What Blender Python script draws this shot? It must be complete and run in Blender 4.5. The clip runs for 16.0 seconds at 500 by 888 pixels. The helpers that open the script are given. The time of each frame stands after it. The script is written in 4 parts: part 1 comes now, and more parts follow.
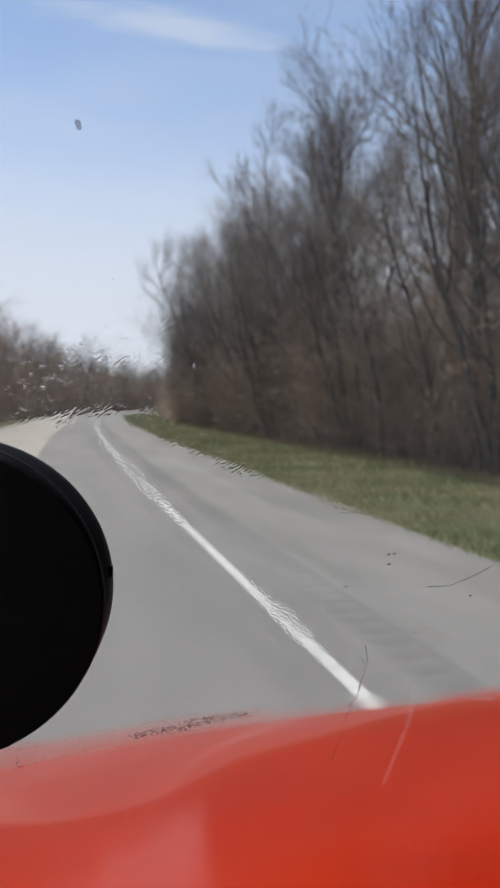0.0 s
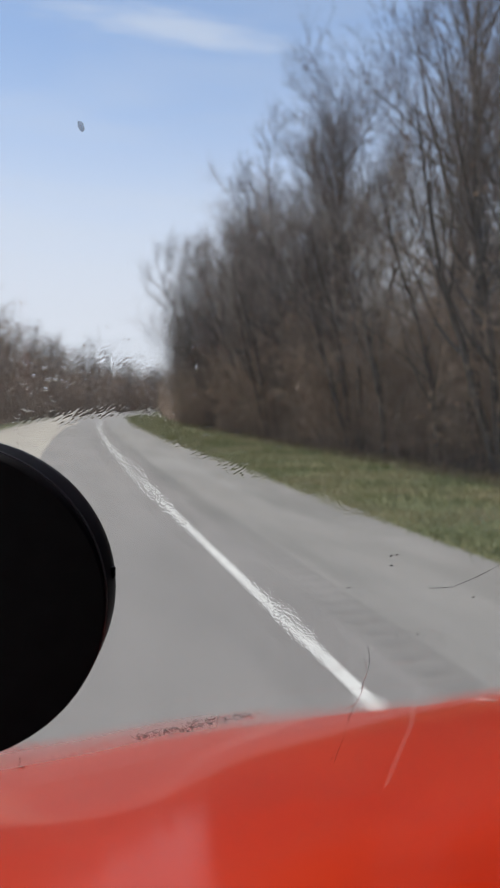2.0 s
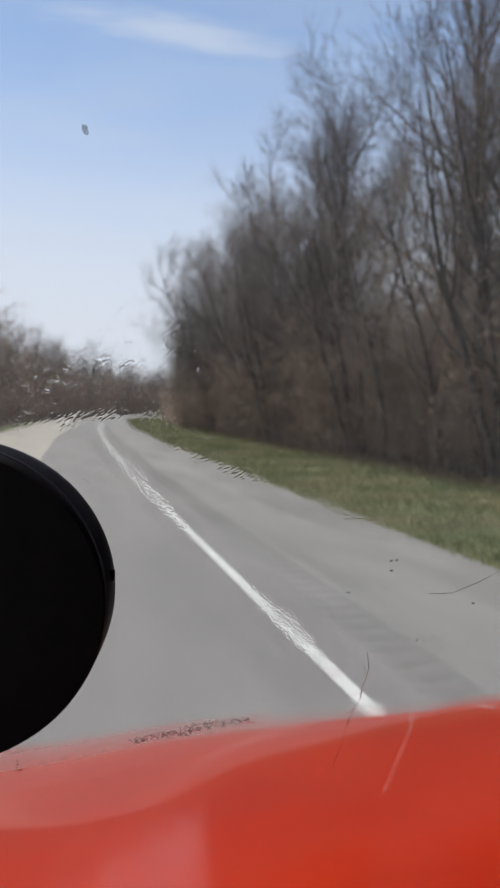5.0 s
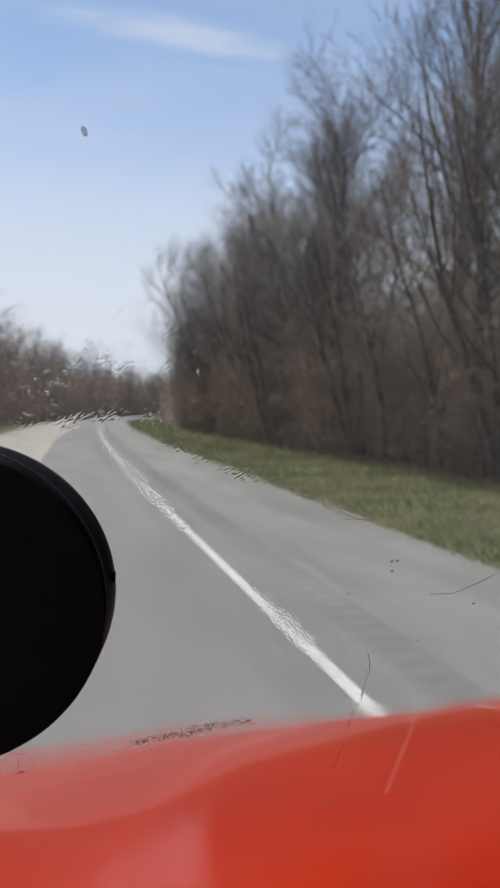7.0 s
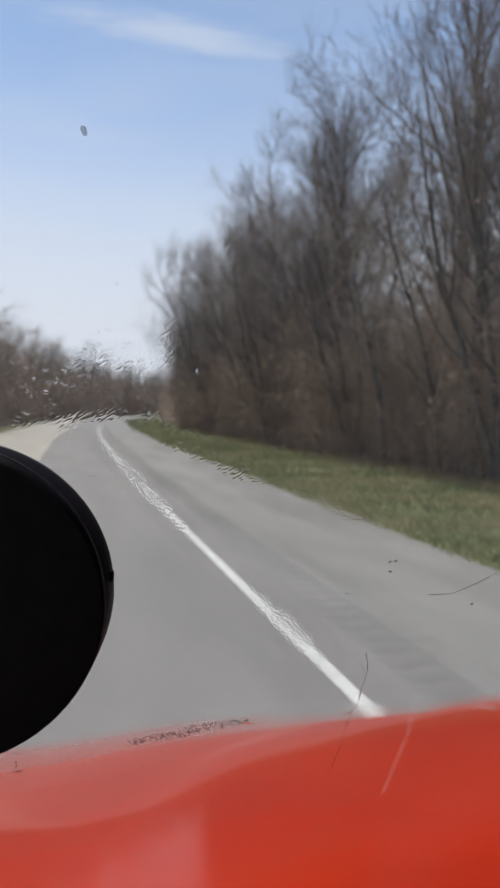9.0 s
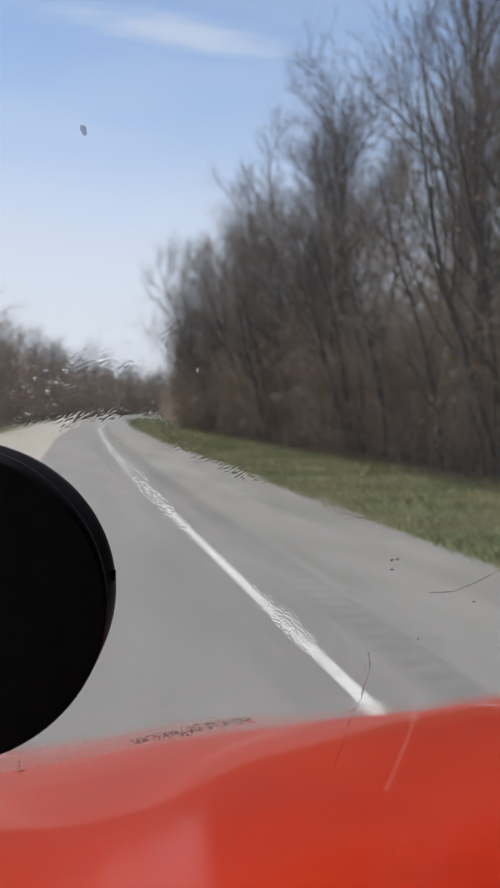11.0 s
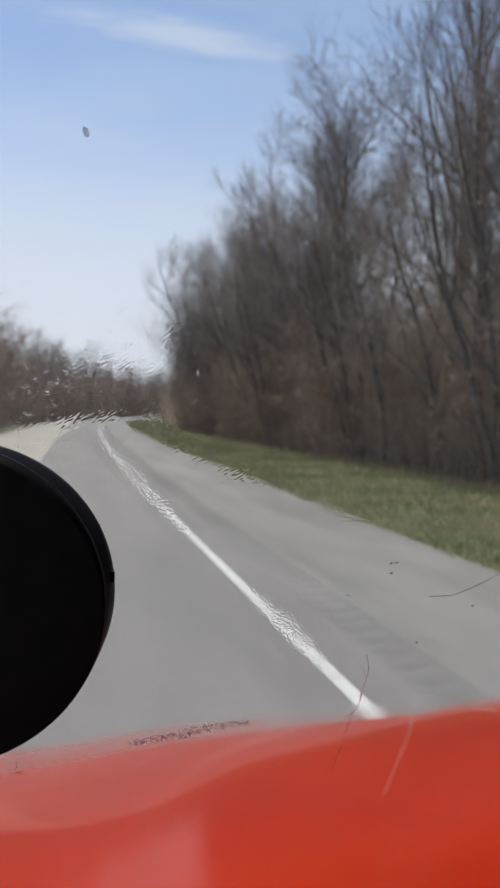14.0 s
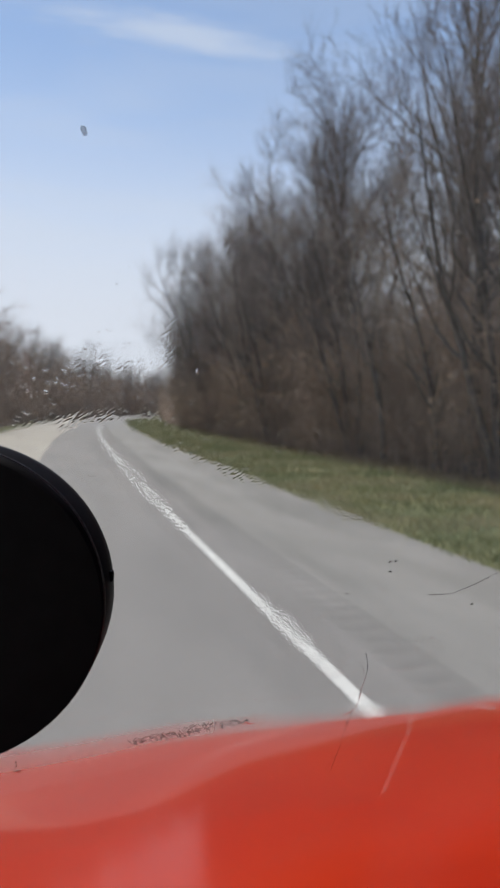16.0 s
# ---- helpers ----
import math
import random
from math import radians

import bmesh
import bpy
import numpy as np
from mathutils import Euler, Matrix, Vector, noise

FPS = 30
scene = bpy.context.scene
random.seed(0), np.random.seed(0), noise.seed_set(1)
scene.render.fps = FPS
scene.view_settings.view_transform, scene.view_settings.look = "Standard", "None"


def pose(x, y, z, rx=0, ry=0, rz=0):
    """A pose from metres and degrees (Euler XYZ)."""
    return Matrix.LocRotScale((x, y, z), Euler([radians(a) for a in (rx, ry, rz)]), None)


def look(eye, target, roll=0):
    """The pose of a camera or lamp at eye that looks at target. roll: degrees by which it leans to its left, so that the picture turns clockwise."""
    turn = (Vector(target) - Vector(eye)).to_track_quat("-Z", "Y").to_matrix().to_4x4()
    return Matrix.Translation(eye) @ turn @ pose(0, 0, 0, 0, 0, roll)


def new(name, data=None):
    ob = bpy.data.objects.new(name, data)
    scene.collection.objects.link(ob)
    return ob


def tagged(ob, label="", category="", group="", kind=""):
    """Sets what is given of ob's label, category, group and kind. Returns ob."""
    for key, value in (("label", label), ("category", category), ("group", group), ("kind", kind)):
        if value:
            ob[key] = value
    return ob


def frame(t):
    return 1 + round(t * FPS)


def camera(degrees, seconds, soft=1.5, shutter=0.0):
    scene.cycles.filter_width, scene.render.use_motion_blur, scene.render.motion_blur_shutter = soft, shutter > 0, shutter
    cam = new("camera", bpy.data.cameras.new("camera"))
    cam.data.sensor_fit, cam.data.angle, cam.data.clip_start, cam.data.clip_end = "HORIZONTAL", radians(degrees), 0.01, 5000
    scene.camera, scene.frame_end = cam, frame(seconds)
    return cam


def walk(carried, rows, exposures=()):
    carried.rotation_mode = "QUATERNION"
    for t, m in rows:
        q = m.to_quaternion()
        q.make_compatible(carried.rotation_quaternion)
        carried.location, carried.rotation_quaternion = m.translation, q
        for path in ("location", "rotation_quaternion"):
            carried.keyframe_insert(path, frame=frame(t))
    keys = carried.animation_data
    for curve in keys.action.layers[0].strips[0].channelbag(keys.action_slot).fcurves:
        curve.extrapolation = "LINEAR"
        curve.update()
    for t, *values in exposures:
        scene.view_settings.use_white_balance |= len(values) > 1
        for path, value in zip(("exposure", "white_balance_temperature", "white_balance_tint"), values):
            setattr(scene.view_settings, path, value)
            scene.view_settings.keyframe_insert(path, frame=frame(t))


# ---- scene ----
# A red truck stands in the lane of a two-lane road through bare woods; y runs
# along the road, x to its verge. The eye is in the driver's seat.
EYE = (0.0, 0.0, 2.0)
YAW, PITCH, ROLL = -15.7, -3.4, 0.0
SWAY = [(0.0, 0, 0, 0), (0.5, .1, .1, -.2), (1.0, .1, .2, 0), (1.5, .2, .2, -.1), (2.0, .2, .1, 0),
        (2.5, .2, .4, 0), (3.0, .2, .4, -.5), (3.5, .2, .4, -.3), (4.0, .3, .4, -.5), (6.5, .3, .5, -.5),
        (7.0, .3, .5, -.3), (7.5, .2, .4, -.2), (8.0, .3, .4, -.3), (8.5, .3, .5, -.3), (9.0, .2, .5, -.5),
        (9.5, .2, .4, -.3), (12.0, .3, .4, -.2), (12.5, .3, .4, -.2), (13.0, .2, .4, .1), (13.5, .2, .3, -.1),
        (14.0, .3, .6, -.6), (14.5, .2, .4, -.3), (15.0, .2, .4, -.4), (15.5, .2, .5, -.3), (16.0, .2, .5, -.5)]
cam = camera(40.2, 16.0, soft=1.7)
# the lens is focused on the rain on the windshield
cam.data.dof.use_dof, cam.data.dof.focus_distance, cam.data.dof.aperture_fstop = True, 0.66, 10.5
walk(cam, [(t, pose(*EYE, 90 + PITCH + p, ROLL + r, YAW + y)) for t, y, p, r in SWAY])

# ---- light ----
SUN_AZ, SUN_EL = radians(-16), radians(57)
scene.view_settings.exposure = -0.12
world = bpy.data.worlds.new("sky")
scene.world = world
world.use_nodes = True
wn, wl = world.node_tree.nodes, world.node_tree.links
wn.clear()


def wnode(kind, **values):
    n = wn.new(kind)
    for k, v in values.items():
        n.inputs[k].default_value = v
    return n


sky = wn.new("ShaderNodeTexSky")
sky.sky_type, sky.sun_disc = "NISHITA", False
sky.sun_elevation, sky.sun_rotation = SUN_EL, SUN_AZ
sky.air_density, sky.dust_density, sky.ozone_density = 1.0, 0.25, 2.4
geo = wn.new("ShaderNodeTexCoord")
sep = wn.new("ShaderNodeSeparateXYZ")
wl.new(geo.outputs["Generated"], sep.inputs[0])
# thin high cloud, projected on a flat layer overhead
zz = wn.new("ShaderNodeMath")
zz.operation = "MAXIMUM"
zz.inputs[1].default_value = 0.06
wl.new(sep.outputs["Z"], zz.inputs[0])
flat = wn.new("ShaderNodeVectorMath")
flat.operation = "DIVIDE"
comb = wn.new("ShaderNodeCombineXYZ")
for k in "XYZ":
    wl.new(zz.outputs[0], comb.inputs[k])
wl.new(geo.outputs["Generated"], flat.inputs[0])
wl.new(comb.outputs[0], flat.inputs[1])
mapc = wn.new("ShaderNodeMapping")
mapc.inputs["Rotation"].default_value = (0, 0, radians(8))
mapc.inputs["Scale"].default_value = (0.7, 1.3, 1)
wl.new(flat.outputs[0], mapc.inputs[0])
cl = wnode("ShaderNodeTexNoise", Scale=1.6, Detail=6.0, Roughness=0.5, Distortion=0.4)
wl.new(mapc.outputs[0], cl.inputs[0])
veil = wn.new("ShaderNodeMapRange")
for k, v in zip(("From Min", "From Max", "To Min", "To Max"), (0.42, 0.75, 0.0, 0.30)):
    veil.inputs[k].default_value = v
wl.new(cl.outputs[0], veil.inputs[0])
# one brighter wisp of cirrus ahead
mapw = wn.new("ShaderNodeMapping")
mapw.vector_type = "TEXTURE"
mapw.inputs["Location"].default_value = (0.34, 1.87, 0)
mapw.inputs["Rotation"].default_value = (0, 0, radians(1))
mapw.inputs["Scale"].default_value = (0.40, 0.11, 1)
wl.new(flat.outputs[0], mapw.inputs[0])
ragged = wnode("ShaderNodeTexNoise", Scale=2.2, Detail=7.0, Roughness=0.62)
wl.new(mapw.outputs[0], ragged.inputs[0])
wob = wn.new("ShaderNodeVectorMath")
wob.operation = "MULTIPLY_ADD"
wob.inputs[1].default_value = (1.7, 1.7, 0)
wl.new(ragged.outputs["Color"], wob.inputs[0])
wl.new(mapw.outputs[0], wob.inputs[2])
cut = wn.new("ShaderNodeVectorMath")
cut.operation = "SUBTRACT"
cut.inputs[1].default_value = (0.85, 0.85, 0)
wl.new(wob.outputs[0], cut.inputs[0])
flat2 = wn.new("ShaderNodeVectorMath")
flat2.operation = "MULTIPLY"
flat2.inputs[1].default_value = (1, 1, 0)
wl.new(cut.outputs[0], flat2.inputs[0])
size = wn.new("ShaderNodeVectorMath")
size.operation = "LENGTH"
wl.new(flat2.outputs[0], size.inputs[0])
wisp = wn.new("ShaderNodeMapRange")
wisp.interpolation_type = "SMOOTHSTEP"
for k, v in zip(("From Min", "From Max", "To Min", "To Max"), (0.05, 1.25, 0.6, 0.0)):
    wisp.inputs[k].default_value = v
wl.new(size.outputs["Value"], wisp.inputs[0])
cr = wn.new("ShaderNodeMath")
cr.operation = "MAXIMUM"
wl.new(veil.outputs[0], cr.inputs[0])
wl.new(wisp.outputs[0], cr.inputs[1])
# haze towards the horizon
hz = wn.new("ShaderNodeMapRange")
hz.interpolation_type = "SMOOTHSTEP"
hz.inputs["From Min"].default_value, hz.inputs["From Max"].default_value = 0.10, 0.52
hz.inputs["To Min"].default_value, hz.inputs["To Max"].default_value = 0.92, 0.0
wl.new(sep.outputs["Z"], hz.inputs[0])
mixh = wn.new("ShaderNodeMixRGB")
mixh.inputs[2].default_value = (5.6, 5.75, 6.45, 1)
wl.new(hz.outputs[0], mixh.inputs[0])
wl.new(sky.outputs[0], mixh.inputs[1])
mixc = wn.new("ShaderNodeMixRGB")
mixc.inputs[2].default_value = (5.2, 5.6, 6.4, 1)
wl.new(cr.outputs[0], mixc.inputs[0])
wl.new(mixh.outputs[0], mixc.inputs[1])
bg = wnode("ShaderNodeBackground", Strength=0.15)
wl.new(mixc.outputs[0], bg.inputs[0])
wl.new(bg.outputs[0], wn.new("ShaderNodeOutputWorld").inputs[0])

lamp = bpy.data.lights.new("sun", "SUN")
lamp.energy, lamp.angle, lamp.color = 4.0, radians(3), (1, 0.94, 0.84)
toward = Vector((math.sin(SUN_AZ) * math.cos(SUN_EL), math.cos(SUN_AZ) * math.cos(SUN_EL), math.sin(SUN_EL)))
new("sun", lamp).matrix_world = look(toward * 60, (0, 0, 0))


# ---- materials ----
def material(name):
    m = bpy.data.materials.new(name)
    m.use_nodes = True
    nt = m.node_tree
    return m, nt, nt.nodes["Principled BSDF"]


def noise_node(nt, scale, detail=4.0, rough=0.55, stretch=(1, 1, 1), space="Object"):
    co = nt.nodes.new("ShaderNodeTexCoord")
    mp = nt.nodes.new("ShaderNodeMapping")
    mp.inputs["Scale"].default_value = stretch
    nt.links.new(co.outputs[space], mp.inputs[0])
    n = nt.nodes.new("ShaderNodeTexNoise")
    n.inputs["Scale"].default_value, n.inputs["Detail"].default_value, n.inputs["Roughness"].default_value = scale, detail, rough
    nt.links.new(mp.outputs[0], n.inputs["Vector"])
    return n.outputs[0]


def ramp(nt, value, stops):
    r = nt.nodes.new("ShaderNodeValToRGB")
    e = r.color_ramp.elements
    while len(e) < len(stops):
        e.new(0.5)
    for k, (p, c) in zip(e, stops):
        k.position, k.color = p, (*c, 1)
    nt.links.new(value, r.inputs[0])
    return r.outputs[0]


def mix(nt, a, b, fac, mode="MIX"):
    m = nt.nodes.new("ShaderNodeMixRGB")
    m.blend_type = mode
    for slot, v in ((0, fac), (1, a), (2, b)):
        if isinstance(v, (int, float)):
            m.inputs[slot].default_value = v
        elif isinstance(v, tuple):
            m.inputs[slot].default_value = (*v, 1)
        else:
            nt.links.new(v, m.inputs[slot])
    return m.outputs[0]


def bump(nt, value, strength, distance, bsdf):
    b = nt.nodes.new("ShaderNodeBump")
    b.inputs["Strength"].default_value, b.inputs["Distance"].default_value = strength, distance
    nt.links.new(value, b.inputs["Height"])
    nt.links.new(b.outputs[0], bsdf.inputs["Normal"])


def asphalt(name, dark, light, warm):
    m, nt, p = material(name)
    grain = noise_node(nt, 55, 5, 0.7)
    patch = noise_node(nt, 0.9, 5, 0.6, (1.0, 0.22, 1))
    wide = noise_node(nt, 0.22, 3, 0.5, (1.6, 0.25, 1))
    c = ramp(nt, patch, [(0.3, dark), (0.7, light)])
    c = mix(nt, c, ramp(nt, grain, [(0.35, (0.35, 0.35, 0.36)), (0.65, (1.25, 1.22, 1.18))]), 0.35, "MULTIPLY")
    c = mix(nt, c, warm, ramp(nt, wide, [(0.48, (0, 0, 0)), (0.75, (0.45, 0.45, 0.45))]))
    nt.links.new(c, p.inputs["Base Color"])
    p.inputs["Roughness"].default_value = 0.85
    bump(nt, grain, 0.5, 0.01, p)
    return m


LANE = asphalt("lane_asphalt", (0.215, 0.204, 0.198), (0.292, 0.275, 0.265), (0.27, 0.243, 0.22))
SHOULDER = asphalt("shoulder_asphalt", (0.218, 0.209, 0.199), (0.33, 0.316, 0.299), (0.285, 0.264, 0.237))
RUMBLE = asphalt("milled_asphalt", (0.187, 0.179, 0.172), (0.282, 0.267, 0.256), (0.237, 0.216, 0.196))
# darker copy of the milled asphalt: shade in the groove bottoms put into colour
GROOVE = asphalt("groove_shade", (0.172, 0.164, 0.158), (0.268, 0.253, 0.243), (0.22, 0.20, 0.182))
CONCRETE = asphalt("pale_concrete", (0.40, 0.365, 0.315), (0.50, 0.46, 0.40), (0.45, 0.40, 0.33))


def paint_material():
    m, nt, p = material("worn_line_paint")
    worn = noise_node(nt, 26, 6, 0.7)
    big = noise_node(nt, 3, 3, 0.6)
    c = mix(nt, (0.72, 0.71, 0.68), (0.30, 0.29, 0.28), ramp(nt, worn, [(0.52, (0, 0, 0)), (0.66, (0.8, 0.8, 0.8))]))
    c = mix(nt, c, (0.55, 0.54, 0.52), ramp(nt, big, [(0.45, (0, 0, 0)), (0.75, (0.6, 0.6, 0.6))]))
    nt.links.new(c, p.inputs["Base Color"])
    p.inputs["Roughness"].default_value = 0.6
    return m


PAINT = paint_material()


def soil_material():
    m, nt, p = material("verge_soil")
    a = noise_node(nt, 0.35, 4, 0.6)
    b = noise_node(nt, 6, 5, 0.7)
    c = ramp(nt, a, [(0.35, (0.10, 0.12, 0.05)), (0.55, (0.16, 0.16, 0.07)), (0.7, (0.26, 0.215, 0.12))])
    c = mix(nt, c, ramp(nt, b, [(0.3, (0.5, 0.5, 0.45)), (0.7, (1.3, 1.25, 1.15))]), 0.6, "MULTIPLY")
    nt.links.new(c, p.inputs["Base Color"])
    p.inputs["Roughness"].default_value = 0.95
    bump(nt, b, 0.8, 0.05, p)
    return m


def litter_material():
    m, nt, p = material("leaf_litter")
    b = noise_node(nt, 9, 6, 0.75)
    a = noise_node(nt, 0.8, 4, 0.6)
    c = ramp(nt, b, [(0.3, (0.07, 0.05, 0.037)), (0.55, (0.17, 0.122, 0.085)), (0.75, (0.27, 0.205, 0.145))])
    c = mix(nt, c, (0.08, 0.075, 0.035), ramp(nt, a, [(0.55, (0, 0, 0)), (0.7, (0.5, 0.5, 0.5))]))
    nt.links.new(c, p.inputs["Base Color"])
    p.inputs["Roughness"].default_value = 0.95
    bump(nt, b, 0.9, 0.06, p)
    return m


def grass_material():
    m, nt, p = material("spring_grass")
    a = noise_node(nt, 0.45, 4, 0.6)
    g = nt.nodes.new("ShaderNodeNewGeometry")
    c = ramp(nt, a, [(0.33, (0.235, 0.27, 0.125)), (0.47, (0.325, 0.34, 0.17)), (0.57, (0.43, 0.395, 0.23)), (0.68, (0.52, 0.445, 0.29))])
    c = mix(nt, c, ramp(nt, g.outputs["Random Per Island"], [(0.0, (0.7, 0.78, 0.65)), (0.7, (1.15, 1.12, 1.0)), (0.95, (1.7, 1.45, 1.15))]), 0.32, "MULTIPLY")
    nt.links.new(c, p.inputs["Base Color"])
    p.inputs["Roughness"].default_value = 0.7
    return m


def bark_material(name, dark, light):
    m, nt, p = material(name)
    a = noise_node(nt, 5, 5, 0.65, (1, 1, 0.18))
    b = noise_node(nt, 0.5, 3, 0.6)
    info = nt.nodes.new("ShaderNodeObjectInfo")
    c = ramp(nt, a, [(0.32, dark), (0.68, light)])
    c = mix(nt, c, ramp(nt, b, [(0.35, (0.7, 0.7, 0.68)), (0.7, (1.2, 1.2, 1.2))]), 0.8, "MULTIPLY")
    c = mix(nt, c, ramp(nt, info.outputs["Random"], [(0.0, (0.7, 0.68, 0.67)), (0.7, (1.2, 1.18, 1.16)), (1.0, (1.9, 1.86, 1.8))]), 1.0, "MULTIPLY")
    nt.links.new(c, p.inputs["Base Color"])
    p.inputs["Roughness"].default_value = 0.9
    bump(nt, a, 0.7, 0.03, p)
    return m


def straw_material():
    m, nt, p = material("dead_grass")
    g = nt.nodes.new("ShaderNodeNewGeometry")
    nt.links.new(ramp(nt, g.outputs["Random Per Island"], [(0, (0.16, 0.125, 0.07)), (0.5, (0.27, 0.21, 0.125)), (1, (0.40, 0.33, 0.21))]), p.inputs["Base Color"])
    p.inputs["Roughness"].default_value = 0.8
    return m


SOIL, LITTER, GRASS, STRAW = soil_material(), litter_material(), grass_material(), straw_material()
BARK = bark_material("bark", (0.08, 0.072, 0.066), (0.19, 0.173, 0.16))
TWIG = bark_material("twig_bark", (0.205, 0.178, 0.162), (0.345, 0.308, 0.285))
BRUSH = bark_material("brush_bark", (0.285, 0.22, 0.176), (0.47, 0.372, 0.302))


def leaf_material():
    m, nt, p = material("dead_leaf")
    g = nt.nodes.new("ShaderNodeNewGeometry")
    c = ramp(nt, g.outputs["Random Per Island"], [(0, (0.22, 0.155, 0.112)), (0.6, (0.36, 0.265, 0.20)), (1, (0.46, 0.35, 0.27))])
    nt.links.new(c, p.inputs["Base Color"])
    p.inputs["Roughness"].default_value = 0.8
    thin = nt.nodes.new("ShaderNodeBsdfTranslucent")
    nt.links.new(c, thin.inputs[0])
    both = nt.nodes.new("ShaderNodeMixShader")
    both.inputs[0].default_value = 0.5
    nt.links.new(p.outputs[0], both.inputs[1])
    nt.links.new(thin.outputs[0], both.inputs[2])
    nt.links.new(both.outputs[0], nt.nodes["Material Output"].inputs[0])
    return m


LEAF = leaf_material()


def red_paint():
    m, nt, p = material("red_truck_paint")
    a = noise_node(nt, 2.2, 4, 0.6)
    b = noise_node(nt, 60, 3, 0.6)
    c = ramp(nt, a, [(0.35, (0.38, 0.017, 0.0015)), (0.7, (0.44, 0.024, 0.002))])
    nt.links.new(c, p.inputs["Base Color"])
    p.inputs["Roughness"].default_value = 0.4
    p.inputs["Specular IOR Level"].default_value = 0.05
    p.inputs["Coat Weight"].default_value = 0.45
    nt.links.new(ramp(nt, a, [(0.3, (0.065, 0.065, 0.065)), (0.7, (0.11, 0.11, 0.11))]), p.inputs["Coat Roughness"])
    bump(nt, b, 0.02, 0.002, p)
    return m


RED = red_paint()


def plain(name, colour, rough, metal=0.0, grain=40):
    m, nt, p = material(name)
    n = noise_node(nt, grain, 4, 0.6)
    lo, hi = [tuple(c * k for c in colour) for k in (0.8, 1.2)]
    nt.links.new(ramp(nt, n, [(0.3, lo), (0.7, hi)]), p.inputs["Base Color"])
    p.inputs["Roughness"].default_value, p.inputs["Metallic"].default_value = rough, metal
    bump(nt, n, 0.1, 0.002, p)
    return m


def unlit_sheen(m, level):
    m.node_tree.nodes["Principled BSDF"].inputs["Specular IOR Level"].default_value = level


BLACK = plain("black_plastic", (0.0085, 0.008, 0.0105), 0.45)
DARK_GLASS = plain("dark_mirror_glass", (0.010, 0.0098, 0.0102), 0.45)
unlit_sheen(BLACK, 0.012)
unlit_sheen(DARK_GLASS, 0.06)
# plum tint paints in the purple glint along the mirror's rim
BEZEL = plain("bezel_glint", (0.014, 0.007, 0.011), 0.3)
TRIM_GREY = plain("cab_trim", (0.03, 0.03, 0.032), 0.7)
RUBBER = plain("tyre_rubber", (0.018, 0.018, 0.018), 0.85)
STEEL = plain("wheel_steel", (0.5, 0.5, 0.5), 0.35, 0.9)
LAMP = plain("lamp_lens", (0.7, 0.7, 0.68), 0.12)


def film_material(name, colour, clear):
    m, nt, p = material(name)
    nt.links.new(ramp(nt, noise_node(nt, 400, 3), [(0.3, tuple(c * 0.6 for c in colour)), (0.7, tuple(c * 1.4 for c in colour))]), p.inputs["Base Color"])
    p.inputs["Roughness"].default_value, p.inputs["Alpha"].default_value = 0.9, 1 - clear
    return m


DIRT = film_material("dried_dirt", (0.085, 0.075, 0.072), 0.45)
SPECK = film_material("grey_speck", (0.15, 0.15, 0.16), 0.66)
GREY_FILM = film_material("grey_film", (0.17, 0.17, 0.18), 0.80)


def smear_material():
    m, nt, p = material("pale_smear")
    nt.nodes.remove(p)
    thin = nt.nodes.new("ShaderNodeMixShader")
    thin.inputs[0].default_value = 0.022
    nt.links.new(nt.nodes.new("ShaderNodeBsdfTransparent").outputs[0], thin.inputs[1])
    nt.links.new(nt.nodes.new("ShaderNodeBsdfTranslucent").outputs[0], thin.inputs[2])
    nt.links.new(thin.outputs[0], nt.nodes["Material Output"].inputs[0])
    return m


SMEAR = smear_material()


def glass_material():
    m, nt, p = material("windshield_glass")
    nt.nodes.remove(p)
    out = nt.nodes["Material Output"]
    tr = nt.nodes.new("ShaderNodeBsdfTransparent")
    tr.inputs[0].default_value = (0.93, 0.95, 0.945, 1)
    gl = nt.nodes.new("ShaderNodeBsdfGlossy")
    gl.inputs["Roughness"].default_value = 0.0
    fr = nt.nodes.new("ShaderNodeFresnel")
    fr.inputs[0].default_value = 1.45
    mg = nt.nodes.new("ShaderNodeMixShader")
    nt.links.new(fr.outputs[0], mg.inputs[0])
    nt.links.new(tr.outputs[0], mg.inputs[1])
    nt.links.new(gl.outputs[0], mg.inputs[2])
    nt.links.new(mg.outputs[0], out.inputs[0])
    return m


def dust_material():
    """Thin film of dried dust that scatters daylight."""
    m, nt, p = material("windshield_dust")
    nt.nodes.remove(p)
    dust = nt.nodes.new("ShaderNodeBsdfTranslucent")
    dust.inputs[0].default_value = (0.75, 0.75, 0.75, 1)
    amount = ramp(nt, noise_node(nt, 5, 5, 0.6), [(0.35, (0.011, 0.011, 0.011)), (0.75, (0.028, 0.028, 0.028))])
    md = nt.nodes.new("ShaderNodeMixShader")
    nt.links.new(amount, md.inputs[0])
    nt.links.new(nt.nodes.new("ShaderNodeBsdfTransparent").outputs[0], md.inputs[1])
    nt.links.new(dust.outputs[0], md.inputs[2])
    nt.links.new(md.outputs[0], nt.nodes["Material Output"].inputs[0])
    return m


def water_material():
    m, nt, p = material("water")
    p.inputs["Base Color"].default_value = (1, 1, 1, 1)
    p.inputs["Transmission Weight"].default_value = 1
    p.inputs["Roughness"].default_value, p.inputs["IOR"].default_value = 0.0, 1.33
    return m


GLASS, DUST, WATER = glass_material(), dust_material(), water_material()


